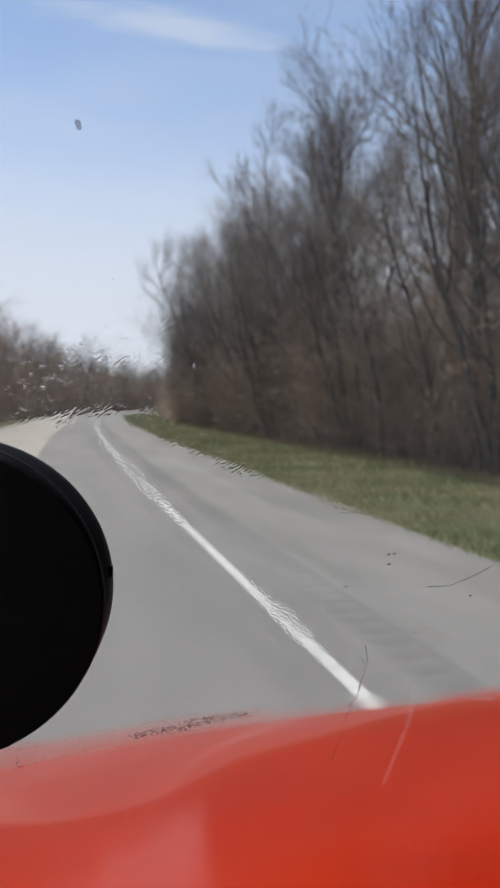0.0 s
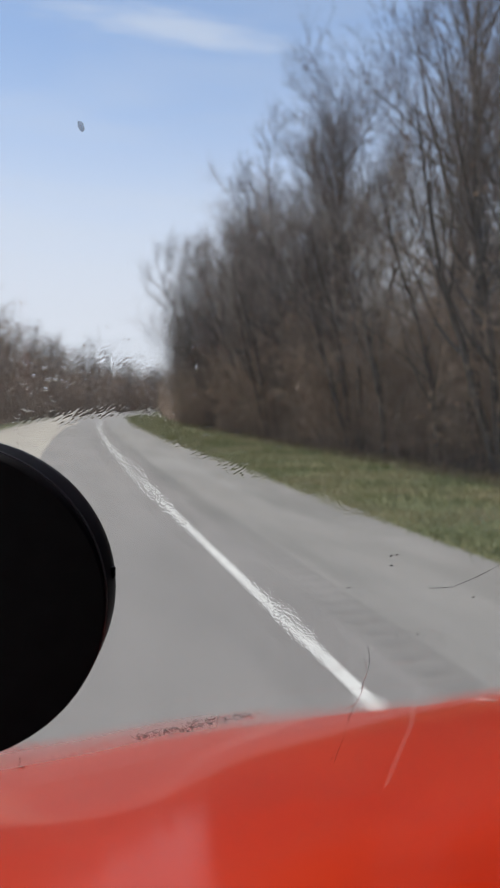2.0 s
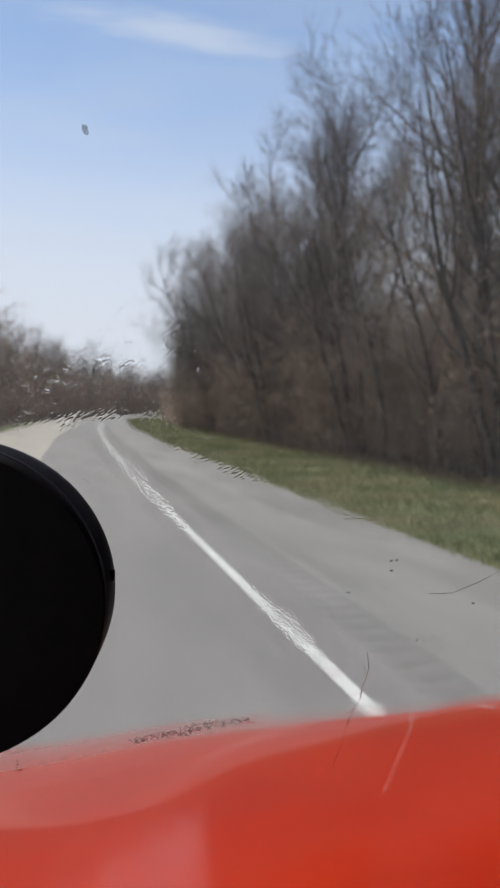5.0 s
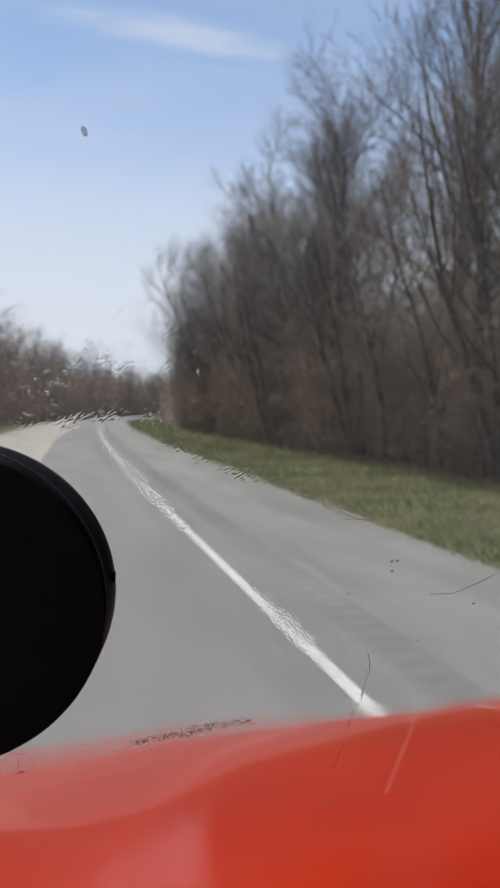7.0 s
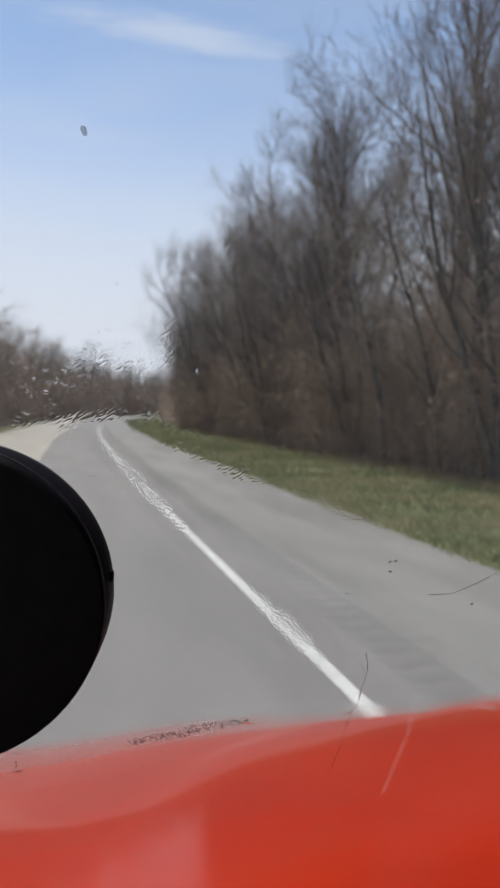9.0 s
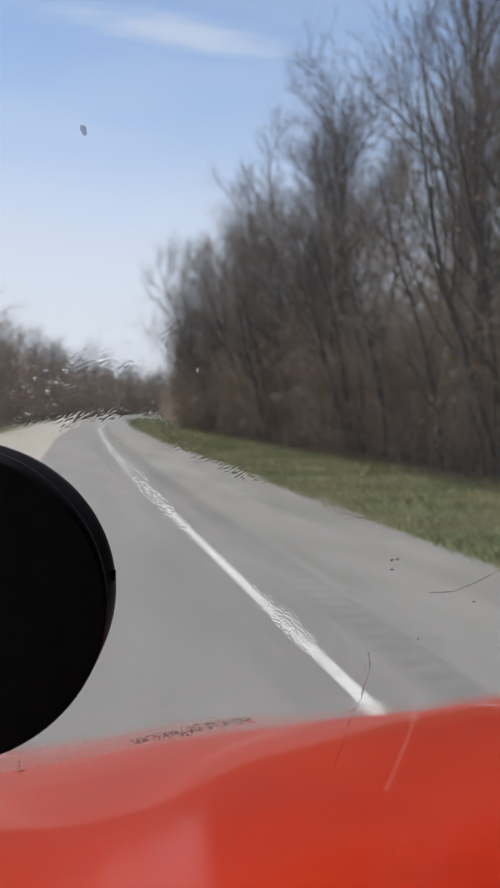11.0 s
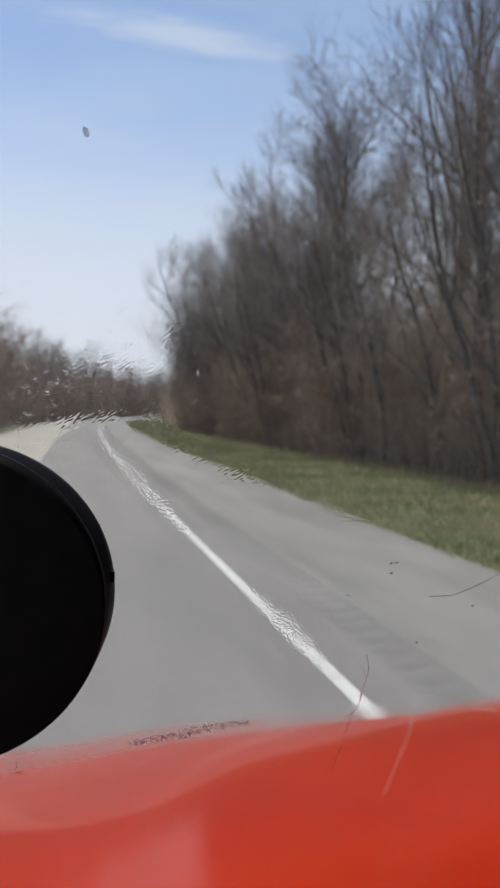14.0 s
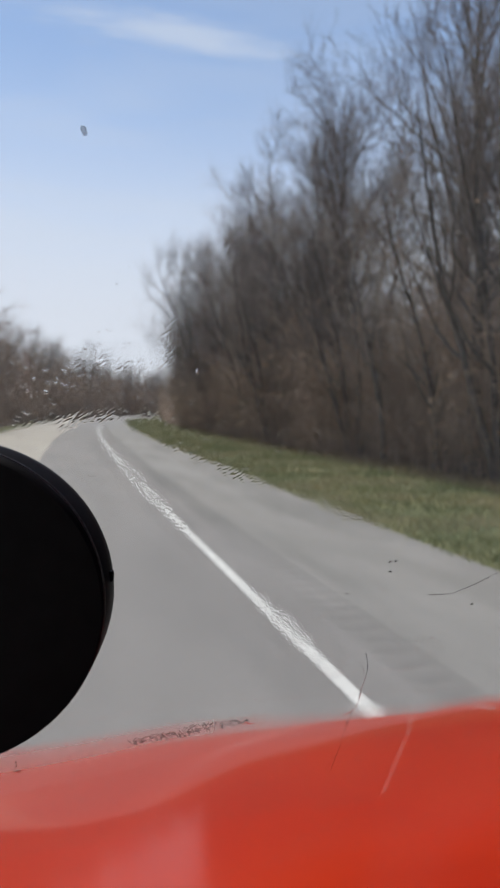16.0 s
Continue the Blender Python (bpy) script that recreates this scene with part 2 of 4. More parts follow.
# ---- mesh helpers ----
def mesh_of(name, verts, faces, mats, smooth=True, index=None):
    me = bpy.data.meshes.new(name)
    me.from_pydata([tuple(v) for v in verts], [], [tuple(f) for f in faces])
    for m in mats if isinstance(mats, (list, tuple)) else [mats]:
        me.materials.append(m)
    if smooth:
        me.polygons.foreach_set("use_smooth", np.ones(len(me.polygons), bool))
    if index is not None:
        me.polygons.foreach_set("material_index", index)
    me.update()
    return me


def big_mesh(name, verts, quads, mat, smooth=True):
    """A mesh of quads alone, from arrays."""
    me = bpy.data.meshes.new(name)
    verts, quads = np.asarray(verts, np.float32), np.asarray(quads, np.int32)
    me.vertices.add(len(verts))
    me.vertices.foreach_set("co", verts.ravel())
    me.loops.add(quads.size)
    me.loops.foreach_set("vertex_index", quads.ravel())
    me.polygons.add(len(quads))
    me.polygons.foreach_set("loop_start", np.arange(0, quads.size, 4, dtype=np.int32))
    me.polygons.foreach_set("loop_total", np.full(len(quads), 4, np.int32))
    me.polygons.foreach_set("use_smooth", np.full(len(quads), smooth))
    me.materials.append(mat)
    me.update(calc_edges=True)
    return me


def part(name, bm, mat, parent, label=""):
    me = bpy.data.meshes.new(name)
    bm.to_mesh(me)
    bm.free()
    me.materials.append(mat)
    ob = new(name, me)
    ob.parent = parent
    return tagged(ob, label)


def mesh_part(name, me, parent, label=""):
    ob = new(name, me)
    ob.parent = parent
    return tagged(ob, label)


def smooth_all(bm):
    for f in bm.faces:
        f.smooth = True
    return bm


def box(size, centre, bevel=0.0, segs=2):
    bm = bmesh.new()
    bmesh.ops.create_cube(bm, size=1)
    bmesh.ops.transform(bm, matrix=Matrix.Translation(centre) @ Matrix.Diagonal((*size, 1)), verts=bm.verts)
    if bevel:
        bmesh.ops.bevel(bm, geom=list(bm.edges), offset=bevel, segments=segs, affect="EDGES", profile=0.6)
        smooth_all(bm)
    return bm


def cylinder(r1, r2, depth, m, segs=32, bevel=0.0):
    bm = bmesh.new()
    bmesh.ops.create_cone(bm, cap_ends=True, segments=segs, radius1=r1, radius2=r2, depth=depth)
    if bevel:
        rim = [e for e in bm.edges if len(e.link_faces) == 2 and max(len(f.verts) for f in e.link_faces) > 4]
        bmesh.ops.bevel(bm, geom=rim, offset=bevel, segments=3, affect="EDGES", profile=0.6)
    bmesh.ops.transform(bm, matrix=m, verts=bm.verts)
    return smooth_all(bm)


def tubes(lines, sides):
    """Tapered tubes along polylines of one length: points (k, n, 3), radii (k, n)."""
    pts, rad = lines
    k, n, _ = pts.shape
    tan = np.gradient(pts, axis=1)
    tan /= np.linalg.norm(tan, axis=2, keepdims=True) + 1e-9
    ref = np.where(np.abs(tan[..., 2:3]) < 0.9, np.array([0, 0, 1.0]), np.array([1.0, 0, 0]))
    u = np.cross(tan, ref)
    u /= np.linalg.norm(u, axis=2, keepdims=True) + 1e-9
    v = np.cross(tan, u)
    ang = np.arange(sides) * 2 * np.pi / sides
    ring = u[:, :, None] * np.cos(ang)[:, None] + v[:, :, None] * np.sin(ang)[:, None]
    verts = (pts[:, :, None] + ring * rad[:, :, None, None]).reshape(-1, 3)
    i = np.arange(k)[:, None, None] * n * sides
    j = np.arange(n - 1)[None, :, None] * sides
    s = np.arange(sides)[None, None, :]
    a, b = i + j + s, i + j + (s + 1) % sides
    if sides == 2:
        a, b = a[..., :1], b[..., :1]
    return verts, np.stack([a, b, b + sides, a + sides], -1).reshape(-1, 4)


def joined(pieces):
    vs, fs, at = [], [], 0
    for v, f in pieces:
        vs.append(v)
        fs.append(f + at)
        at += len(v)
    return np.concatenate(vs), np.concatenate(fs)


def grow(rng, start, way, length, n, wander, lift):
    """Polylines from start points along ways, wandering and bending upwards."""
    k = len(start)
    pts = np.zeros((k, n, 3))
    pts[:, 0] = start
    d = way / (np.linalg.norm(way, axis=1, keepdims=True) + 1e-9)
    for i in range(1, n):
        d = d + rng.normal(0, wander, (k, 3)) + np.array([0, 0, lift])
        d /= np.linalg.norm(d, axis=1, keepdims=True) + 1e-9
        pts[:, i] = pts[:, i - 1] + d * (length / (n - 1))[:, None]
    return pts


def along(rng, pts, rad, per, lo, hi):
    """Random places on polylines: position, tangent, radius there and the share of the way."""
    k, n, _ = pts.shape
    f = lo + (hi - lo) * (np.arange(per)[None] + rng.random((k, per))) / per
    x = f * (n - 1)
    i = np.minimum(x.astype(int), n - 2)
    w = (x - i)[..., None]
    r = np.arange(k)[:, None]
    p = pts[r, i] * (1 - w) + pts[r, i + 1] * w
    t = pts[r, i + 1] - pts[r, i]
    t /= np.linalg.norm(t, axis=2, keepdims=True) + 1e-9
    q = rad[r, i] * (1 - w[..., 0]) + rad[r, i + 1] * w[..., 0]
    return p.reshape(-1, 3), t.reshape(-1, 3), q.ravel(), f.ravel()


def spread(rng, tan, angle):
    """Directions at an angle from tan, turned at random about it."""
    side = rng.normal(size=tan.shape)
    side -= (side * tan).sum(1, keepdims=True) * tan
    side /= np.linalg.norm(side, axis=1, keepdims=True) + 1e-9
    return tan * np.cos(angle)[:, None] + side * np.sin(angle)[:, None]


def taper(r0, r1, n):
    return r0[:, None] + (r1 - r0)[:, None] * np.linspace(0, 1, n)[None]


def bare_tree(seed, height, limbs, branches, twigs, sprigs, first=0.3, leaders=1, stout=1.0, reach=0.0):
    """Meshes of trunk, limbs and twig crown of one leafless tree, its limbs rising steeply."""
    rng = np.random.default_rng(seed)
    one = np.ones(leaders)
    lean = np.stack([rng.normal(0, 0.05 + 0.14 * (leaders > 1), leaders), rng.normal(0, 0.05 + 0.14 * (leaders > 1), leaders), one], 1)
    tp = grow(rng, np.tile([[0, 0, -0.15]], (leaders, 1)), lean, height * (0.85 + 0.15 * rng.random(leaders)), 12, 0.045, 0.02)
    tr = taper(one * height * 0.0115 * stout, one * 0.012, 12)
    tr[:, 0] *= 1.5
    trunk = tubes((tp, tr), 8)
    p, t, r, f = along(rng, tp, tr, limbs // leaders, first, 0.97)
    ll = height * (0.14 + 0.34 * (1 - f)) * rng.uniform(0.6, 1.25, len(f))
    lp = grow(rng, p, spread(rng, t, rng.uniform(0.4, 0.95, len(f)) + reach), ll, 8, 0.11, 0.075)
    lr = taper(np.minimum(r * 0.6, 0.07 * stout), r * 0 + 0.007 * stout, 8)
    wood = tubes((lp, lr), 5)
    p, t, r, f = along(rng, lp, lr, branches, 0.16, 1.0)
    bl = np.repeat(ll, branches) * rng.uniform(0.26, 0.6, len(f)) * (1.15 - 0.5 * f)
    bp = grow(rng, p, spread(rng, t, rng.uniform(0.35, 0.85, len(f))), bl, 5, 0.11, 0.07)
    br = taper(np.minimum(r * 0.65, 0.018 * stout), r * 0 + 0.0042 * stout, 5)
    boughs = tubes((bp, br), 3)
    p, t, r, f = along(rng, bp, br, twigs, 0.12, 1.0)
    kl = rng.uniform(0.4, 1.25, len(f))
    kp = grow(rng, p, spread(rng, t, rng.uniform(0.3, 0.85, len(f))), kl, 3, 0.1, 0.06)
    kr = taper(np.minimum(r * 0.8, 0.0068), r * 0 + 0.003, 3)
    crown = [boughs, tubes((kp, kr), 3 if sprigs > 2 else 2)]
    if sprigs:
        p, t, r, f = along(rng, kp, kr, sprigs, 0.15, 1.0)
        sp = grow(rng, p, spread(rng, t, rng.uniform(0.3, 0.8, len(f))), rng.uniform(0.2, 0.65, len(f)), 2, 0.1, 0.05)
        crown.append(tubes((sp, taper(r * 0 + 0.0042, r * 0 + 0.0026, 2)), 2))
    return (big_mesh("trunk", *trunk, BARK), big_mesh("limbs", *wood, BARK), big_mesh("crown", *joined(crown), TWIG))


# ---- the way of the road ----
def bend(y):
    """How far the road has swung to the verge side at y metres ahead."""
    y = np.asarray(y, float)
    return np.maximum(y - 8, 0) ** 2 / 2200.0 + np.maximum(y - 95, 0) ** 2 / 700.0


STATIONS = np.concatenate([np.arange(-60, 0, 6), np.arange(0, 130, 3), np.arange(130, 420, 8)]).astype(float)


def strip(name, mat, x0, x1, z, label, category, thick=0.0, cols=2, ys=STATIONS):
    """A band that follows the road between two offsets."""
    xs = np.linspace(x0, x1, cols)
    v = [(x + float(bend(y)), y, z) for y in ys for x in xs]
    f = [(i * cols + j, i * cols + j + 1, (i + 1) * cols + j + 1, (i + 1) * cols + j) for i in range(len(ys) - 1) for j in range(cols - 1)]
    if thick:
        n = len(v)
        v += [(a, b, c - thick) for a, b, c in v]
        for i in range(len(ys) - 1):
            a, b = i * cols, (i + 1) * cols
            f += [(a, b, b + n, a + n), (a + cols - 1, a + cols - 1 + n, b + cols - 1 + n, b + cols - 1)]
    ob = new(name, mesh_of(name, v, f, mat, smooth=False))
    return tagged(ob, label, category, kind="structure")


LINE_X, EDGE_X, WOODS_X = 1.925, 5.15, 11.0
LANE_X, LEFT_X, LEFT_WOODS = -0.85, -5.4, -6.6
RUMBLE_A, RUMBLE_B = 0.45, 0.90

# ground: one sheet to the horizon, gently rough under the woods
gx = np.concatenate([[-2500, -900, -300, -120], np.arange(-60, 61, 4.0), [120, 300, 900, 2500]])
gy = np.concatenate([[-2500, -600, -150], np.arange(-60, 300, 5.0), [400, 900, 2500]])
gv = [(x, y, -0.09 + 0.10 * noise.noise((x * 0.13, y * 0.13, 0)) * (1 if not LEFT_X - 2 < x - float(bend(y)) < EDGE_X + 2 else 0)) for y in gy for x in gx]
gf = [(i * len(gx) + j, i * len(gx) + j + 1, (i + 1) * len(gx) + j + 1, (i + 1) * len(gx) + j) for i in range(len(gy) - 1) for j in range(len(gx) - 1)]
tagged(new("ground", mesh_of("ground", gv, gf, LITTER)), "brown leaf litter on the woodland ground", "ground", kind="structure")
strip("verge", SOIL, EDGE_X - 0.05, WOODS_X - 0.3, 0.035, "mown green and straw-coloured grass verge beside the road", "verge", thick=0.3, cols=6)
strip("verge", SOIL, LEFT_WOODS - 0.6, LEFT_X + 0.05, 0.03, "straw-coloured grass verge across the road", "verge", thick=0.3, cols=4)
strip("concrete_lane", CONCRETE, LEFT_X, LANE_X, 0.06, "pale sun-bleached concrete of the opposite lane", "road", thick=0.3, cols=4)
strip("road", LANE, LANE_X, LINE_X + RUMBLE_A, 0.06, "worn light grey asphalt lane of a country road", "road", thick=0.3, cols=6)
strip("paved_shoulder", SHOULDER, LINE_X + RUMBLE_B, EDGE_X, 0.06, "pale weathered asphalt shoulder", "shoulder", thick=0.3, cols=4)
strip("edge_line", PAINT, LINE_X - 0.058, LINE_X + 0.058, 0.064, "worn solid white edge line painted on the asphalt", "road marking")
strip("centre_seam", RUMBLE, LANE_X - 0.05, LANE_X + 0.05, 0.064, "dark tarred seam between the asphalt and the concrete", "road seam")


def rumble_strip():
    ys = np.arange(-20, 120, 0.05)
    xs = np.linspace(LINE_X + RUMBLE_A, LINE_X + RUMBLE_B, 5)
    prof = np.where((ys % 0.3) < 0.17, -0.013 * np.sin(np.pi * (ys % 0.3) / 0.17), 0)
    shape = np.array([0, 1, 1, 1, 0])
    v = np.stack([xs[None] + bend(ys)[:, None], np.repeat(ys[:, None], 5, 1), 0.06 + prof[:, None] * shape[None]], -1).reshape(-1, 3)
    i = (np.arange(len(ys) - 1)[:, None] * 5 + np.arange(4)[None]).ravel()
    ob = new("rumble_strip", big_mesh("rumble_strip", v, np.stack([i, i + 1, i + 6, i + 5], 1), RUMBLE))
    ob.data.materials.append(GROOVE)
    # groove bottoms take the darker colour that paints in their shade
    low = np.repeat((ys[:-1] % 0.3 > 0.02) & (ys[:-1] % 0.3 < 0.13), 4) & np.tile([False, True, True, False], len(ys) - 1)
    ob.data.polygons.foreach_set("material_index", low.astype(np.int32))
    tagged(ob, "milled rumble strip grooves in the asphalt shoulder", "rumble strip", kind="structure")
    strip("rumble_strip", RUMBLE, LINE_X + RUMBLE_A, LINE_X + RUMBLE_B, 0.06, "milled rumble strip far along the shoulder", "rumble strip", ys=np.arange(119.9, 420, 8))


rumble_strip()


# ---- grass ----
def grass(name, count, x0, x1, y0, y1, h, label, seed, power=1.0, mat=None):
    rng = np.random.default_rng(seed)
    y = y0 + (y1 - y0) * rng.random(count) ** power
    x = x0 + (x1 - x0) * rng.random(count) + bend(y) + rng.normal(0, 0.12, count)
    tuft = np.array([noise.noise((a * 0.7, b * 0.7, 3)) for a, b in zip(x, y)])
    hh = h * rng.uniform(0.4, 1.3, count) * (1 + 0.9 * np.clip(tuft, -0.6, 0.8))
    w = rng.uniform(0.004, 0.009, count) * (1 + y / 30)
    a = rng.random(count) * 2 * np.pi
    side = np.stack([np.cos(a), np.sin(a), a * 0], 1)
    lean = rng.normal(0, 0.45, (count, 2))
    base = np.stack([x, y, x * 0 + 0.02], 1)
    tip = base + np.stack([lean[:, 0] * hh, lean[:, 1] * hh, hh], 1)
    v = np.stack([base - side * w[:, None], base + side * w[:, None], tip + side * w[:, None] * 0.15, tip - side * w[:, None] * 0.15], 1).reshape(-1, 3)
    q = np.arange(count * 4).reshape(-1, 4)
    tagged(new(name, big_mesh(name, v, q, mat or GRASS, False)), label, "grass", kind="stuff")


grass("grass", 70000, EDGE_X + 0.02, WOODS_X - 0.25, 5, 42, 0.11, "short green grass with straw-coloured patches on the verge", 5, 1.5)
grass("grass", 14000, EDGE_X + 0.02, WOODS_X - 0.25, 42, 130, 0.16, "green grass far along the verge", 6, 1.3)
grass("dead_grass", 17000, WOODS_X - 1.1, WOODS_X + 0.5, 6, 70, 0.22, "dead straw-brown grass at the foot of the wood", 7, 1.4, STRAW)


# ---- woods ----
def tree_thing(meshes, m, label, group, scale=1.0):
    """One leafless tree: an empty at its foot with trunk, limbs and crown."""
    root = new("tree")
    root.matrix_basis = m @ Matrix.Scale(scale, 4)
    for name, me in zip(("trunk", "limbs", "crown"), meshes):
        mesh_part(name, me, root)
    return tagged(root, label, "tree", group)


TALL = [bare_tree(11, 15, 24, 8, 7, 3, 0.30), bare_tree(12, 16, 26, 8, 7, 3, 0.28, 2), bare_tree(13, 14, 22, 8, 7, 3, 0.34),
        bare_tree(14, 17, 28, 8, 7, 3, 0.26, 2), bare_tree(15, 13, 22, 8, 7, 3, 0.24), bare_tree(16, 15, 27, 8, 7, 3, 0.22, 3)]
THIN = [bare_tree(31, 11, 18, 7, 5, 2, 0.2), bare_tree(32, 12, 20, 7, 5, 2, 0.25, 2), bare_tree(33, 10, 18, 7, 5, 2, 0.15)]
BOLD = [bare_tree(57, 17, 26, 8, 7, 3, 0.30, 1, 1.35), bare_tree(58, 16, 24, 8, 7, 3, 0.34, 1, 1.4)]
ROUND = [bare_tree(71, 10, 34, 9, 7, 3, 0.12, 3, 1.0, 0.15), bare_tree(72, 9, 32, 9, 7, 3, 0.1, 2, 1.0, 0.2)]
LABELS = ["tall leafless grey-brown tree at the wood's edge", "tall forked leafless tree among brown brush", "leafless tree with a spreading twiggy crown",
          "slender leafless tree deep in the bare wood"]
rng = random.Random(4)
# wood's edge: tall trees in an uneven row
y = 6.0
while y < 75:
    s = rng.uniform(0.8, 1.08)
    x = WOODS_X + 0.4 + rng.uniform(0, 2.8)
    i = rng.randrange(len(TALL))
    tree_thing(TALL[i], pose(x + float(bend(y)), y, -0.05, 0, 0, rng.uniform(0, 360)), LABELS[i % 3], "trees at the wood's edge", s)
    y += rng.uniform(3.6, 6.0) if y < 24 else rng.uniform(1.8, 3.8)
for k, (x, y, turn) in enumerate([(12.0, 18.0, 40), (12.8, 21.5, 150), (12.4, 31.0, 260)]):
    tree_thing(BOLD[k % 2], pose(x, y, -0.05, 0, 0, turn), "tall stout leafless tree with dark bare limbs", "trees at the wood's edge", 1.0)
for k in range(2):
    y, x = rng.uniform(14, 26), WOODS_X + rng.uniform(4, 9)
    tree_thing(TALL[k % 6], pose(x + float(bend(y)), y, -0.1, 0, 0, rng.uniform(0, 360)), LABELS[k % 3], "trees at the wood's edge", rng.uniform(0.95, 1.15))
# slender trunks right at the edge of the grass
for k in range(11):
    y, x = 13 + k * 3.4 + rng.uniform(-1.2, 1.2), WOODS_X + rng.uniform(0.1, 0.9)
    tree_thing(THIN[k % 3], pose(x + float(bend(y)), y, -0.05, 0, 0, rng.uniform(0, 360)), "slender leafless tree with a pale bare trunk", "trees at the wood's edge", rng.uniform(0.8, 1.1))
# taller and rounder ones farther along
for k in range(8):
    y, x = 37 + k * 4.2 + rng.uniform(-1.2, 1.2), WOODS_X + rng.uniform(0.8, 4.5)
    tree_thing(TALL[(k * 5) % 6], pose(x + float(bend(y)), y, -0.05, 0, 0, rng.uniform(0, 360)), LABELS[2], "trees at the wood's edge", rng.uniform(1.08, 1.25))
for k in range(14):
    y, x = 34 + k * 3.9 + rng.uniform(-1.2, 1.2), WOODS_X + rng.uniform(0.3, 2.2)
    tree_thing(ROUND[k % 2], pose(x + float(bend(y)), y, -0.05, 0, 0, rng.uniform(0, 360)), "low round-crowned leafless tree among the brush", "trees at the wood's edge", rng.uniform(0.85, 1.15))
# deeper rows
for k in range(62):
    y = rng.uniform(4, 100)
    x = WOODS_X + 4 + rng.uniform(0, 17)
    src = THIN[rng.randrange(3)]
    tree_thing(src, pose(x + float(bend(y)), y, -0.1, 0, 0, rng.uniform(0, 360)), LABELS[3], "trees in the wood", rng.uniform(0.6, 0.95))
# far along the verge and across the road
for k in range(26):
    y = 70 + k * 6 + rng.uniform(-2, 2)
    tree_thing(THIN[k % 3], pose(WOODS_X + 1 + rng.uniform(0, 6) + float(bend(y)), y, -0.1, 0, 0, rng.uniform(0, 360)), LABELS[3], "trees in the wood", rng.uniform(0.85, 1.15))
for k in range(80):
    y = 52 + k * 2.3 + rng.uniform(-2, 2)
    tree_thing(THIN[k % 3], pose(LEFT_WOODS - 1.5 - rng.uniform(0, 12) + float(bend(y)), y, -0.1, 0, 0, rng.uniform(0, 360)),
               "leafless brown tree in the wood across the road", "trees across the road", rng.uniform(0.74, 0.94) + 0.28 * min(1, (y - 50) / 60) + 0.12 * (y > 120))
# the wood goes on unseen beside and behind the truck; the left row is tall to darken the hood's reflection
for k in range(27):
    y = -62 + k * 5 + rng.uniform(-1.5, 1.5)
    tree_thing(TALL[k % 6], pose(LEFT_WOODS - 3.0 - rng.uniform(0, 6), y, -0.1, 0, 0, rng.uniform(0, 360)),
               "leafless brown tree in the wood across the road", "trees across the road", rng.uniform(1.0, 1.3))
for k in range(14):
    y = -58 + k * 4.2 + rng.uniform(-1.5, 1.5)
    tree_thing(THIN[k % 3], pose(WOODS_X + 2 + rng.uniform(0, 6), y, -0.1, 0, 0, rng.uniform(0, 360)), LABELS[3], "trees in the wood", rng.uniform(1.0, 1.3))


def thicket(name, count, x0, x1, y0, y1, low, high, label, seed, stems=8, twigs=4, thick=1.0, power=1.0):
    """Dense bare brush, as one piece of stuff."""
    r = np.random.default_rng(seed)
    y = y0 + (y1 - y0) * r.random(count) ** power
    x = x0 + (x1 - x0) * r.random(count) ** 1.3 + bend(y)
    h = r.uniform(low, high, count) * (0.75 + 0.35 * np.minimum(1, (x - bend(y) - x0) / (x1 - x0) * 3) * np.sign(x1 - x0) ** 2)
    way = np.stack([r.normal(0, 0.22, count), r.normal(0, 0.22, count), np.ones(count)], 1)
    sp = grow(r, np.stack([x, y, x * 0 - 0.1], 1), way, h, 6, 0.12, 0.03)
    w = thick * (1 + y / 70)
    sr = taper(0.02 * w, 0.005 * w, 6)
    p, t, q, f = along(r, sp, sr, stems, 0.06, 1.0)
    bl = np.repeat(h, stems) * r.uniform(0.18, 0.4, len(f))
    bp = grow(r, p, spread(r, t, r.uniform(0.4, 1.2, len(f))), bl, 3, 0.24, 0.07)
    wb = np.repeat(w, stems)
    br = taper(0.009 * wb, 0.0045 * wb, 3)
    p, t, q, f = along(r, bp, br, twigs, 0.1, 1.0)
    kp = grow(r, p, spread(r, t, r.uniform(0.4, 1.2, len(f))), r.uniform(0.3, 0.9, len(f)), 2, 0.2, 0.05)
    wk = np.repeat(wb, twigs)
    me = big_mesh(name, *joined([tubes((sp, sr), 4), tubes((bp, br), 3), tubes((kp, taper(0.006 * wk, 0.0035 * wk, 2)), 3)]), BRUSH)
    tagged(new(name, me), label, "brush", kind="stuff")
    return kp, r


def leaves(name, kp, r, per, size, label):
    """Dry leaves that still cling to the brush."""
    p = kp[:, 1:].reshape(-1, 3)
    p = p[r.random(len(p)) < per]
    p = p + r.normal(0, 0.08, p.shape)
    a, b = r.normal(size=(2, len(p), 3))
    a /= np.linalg.norm(a, axis=1, keepdims=True)
    b -= (a * b).sum(1, keepdims=True) * a
    b /= np.linalg.norm(b, axis=1, keepdims=True)
    s = (size * r.uniform(0.6, 1.4, len(p)) * (1 + p[:, 1] / 60))[:, None]
    v = np.stack([p - a * s, p + b * s * 0.6, p + a * s, p - b * s * 0.6], 1).reshape(-1, 3)
    tagged(new(name, big_mesh(name, v, np.arange(len(v)).reshape(-1, 4), LEAF, False)), label, "leaves", kind="stuff")


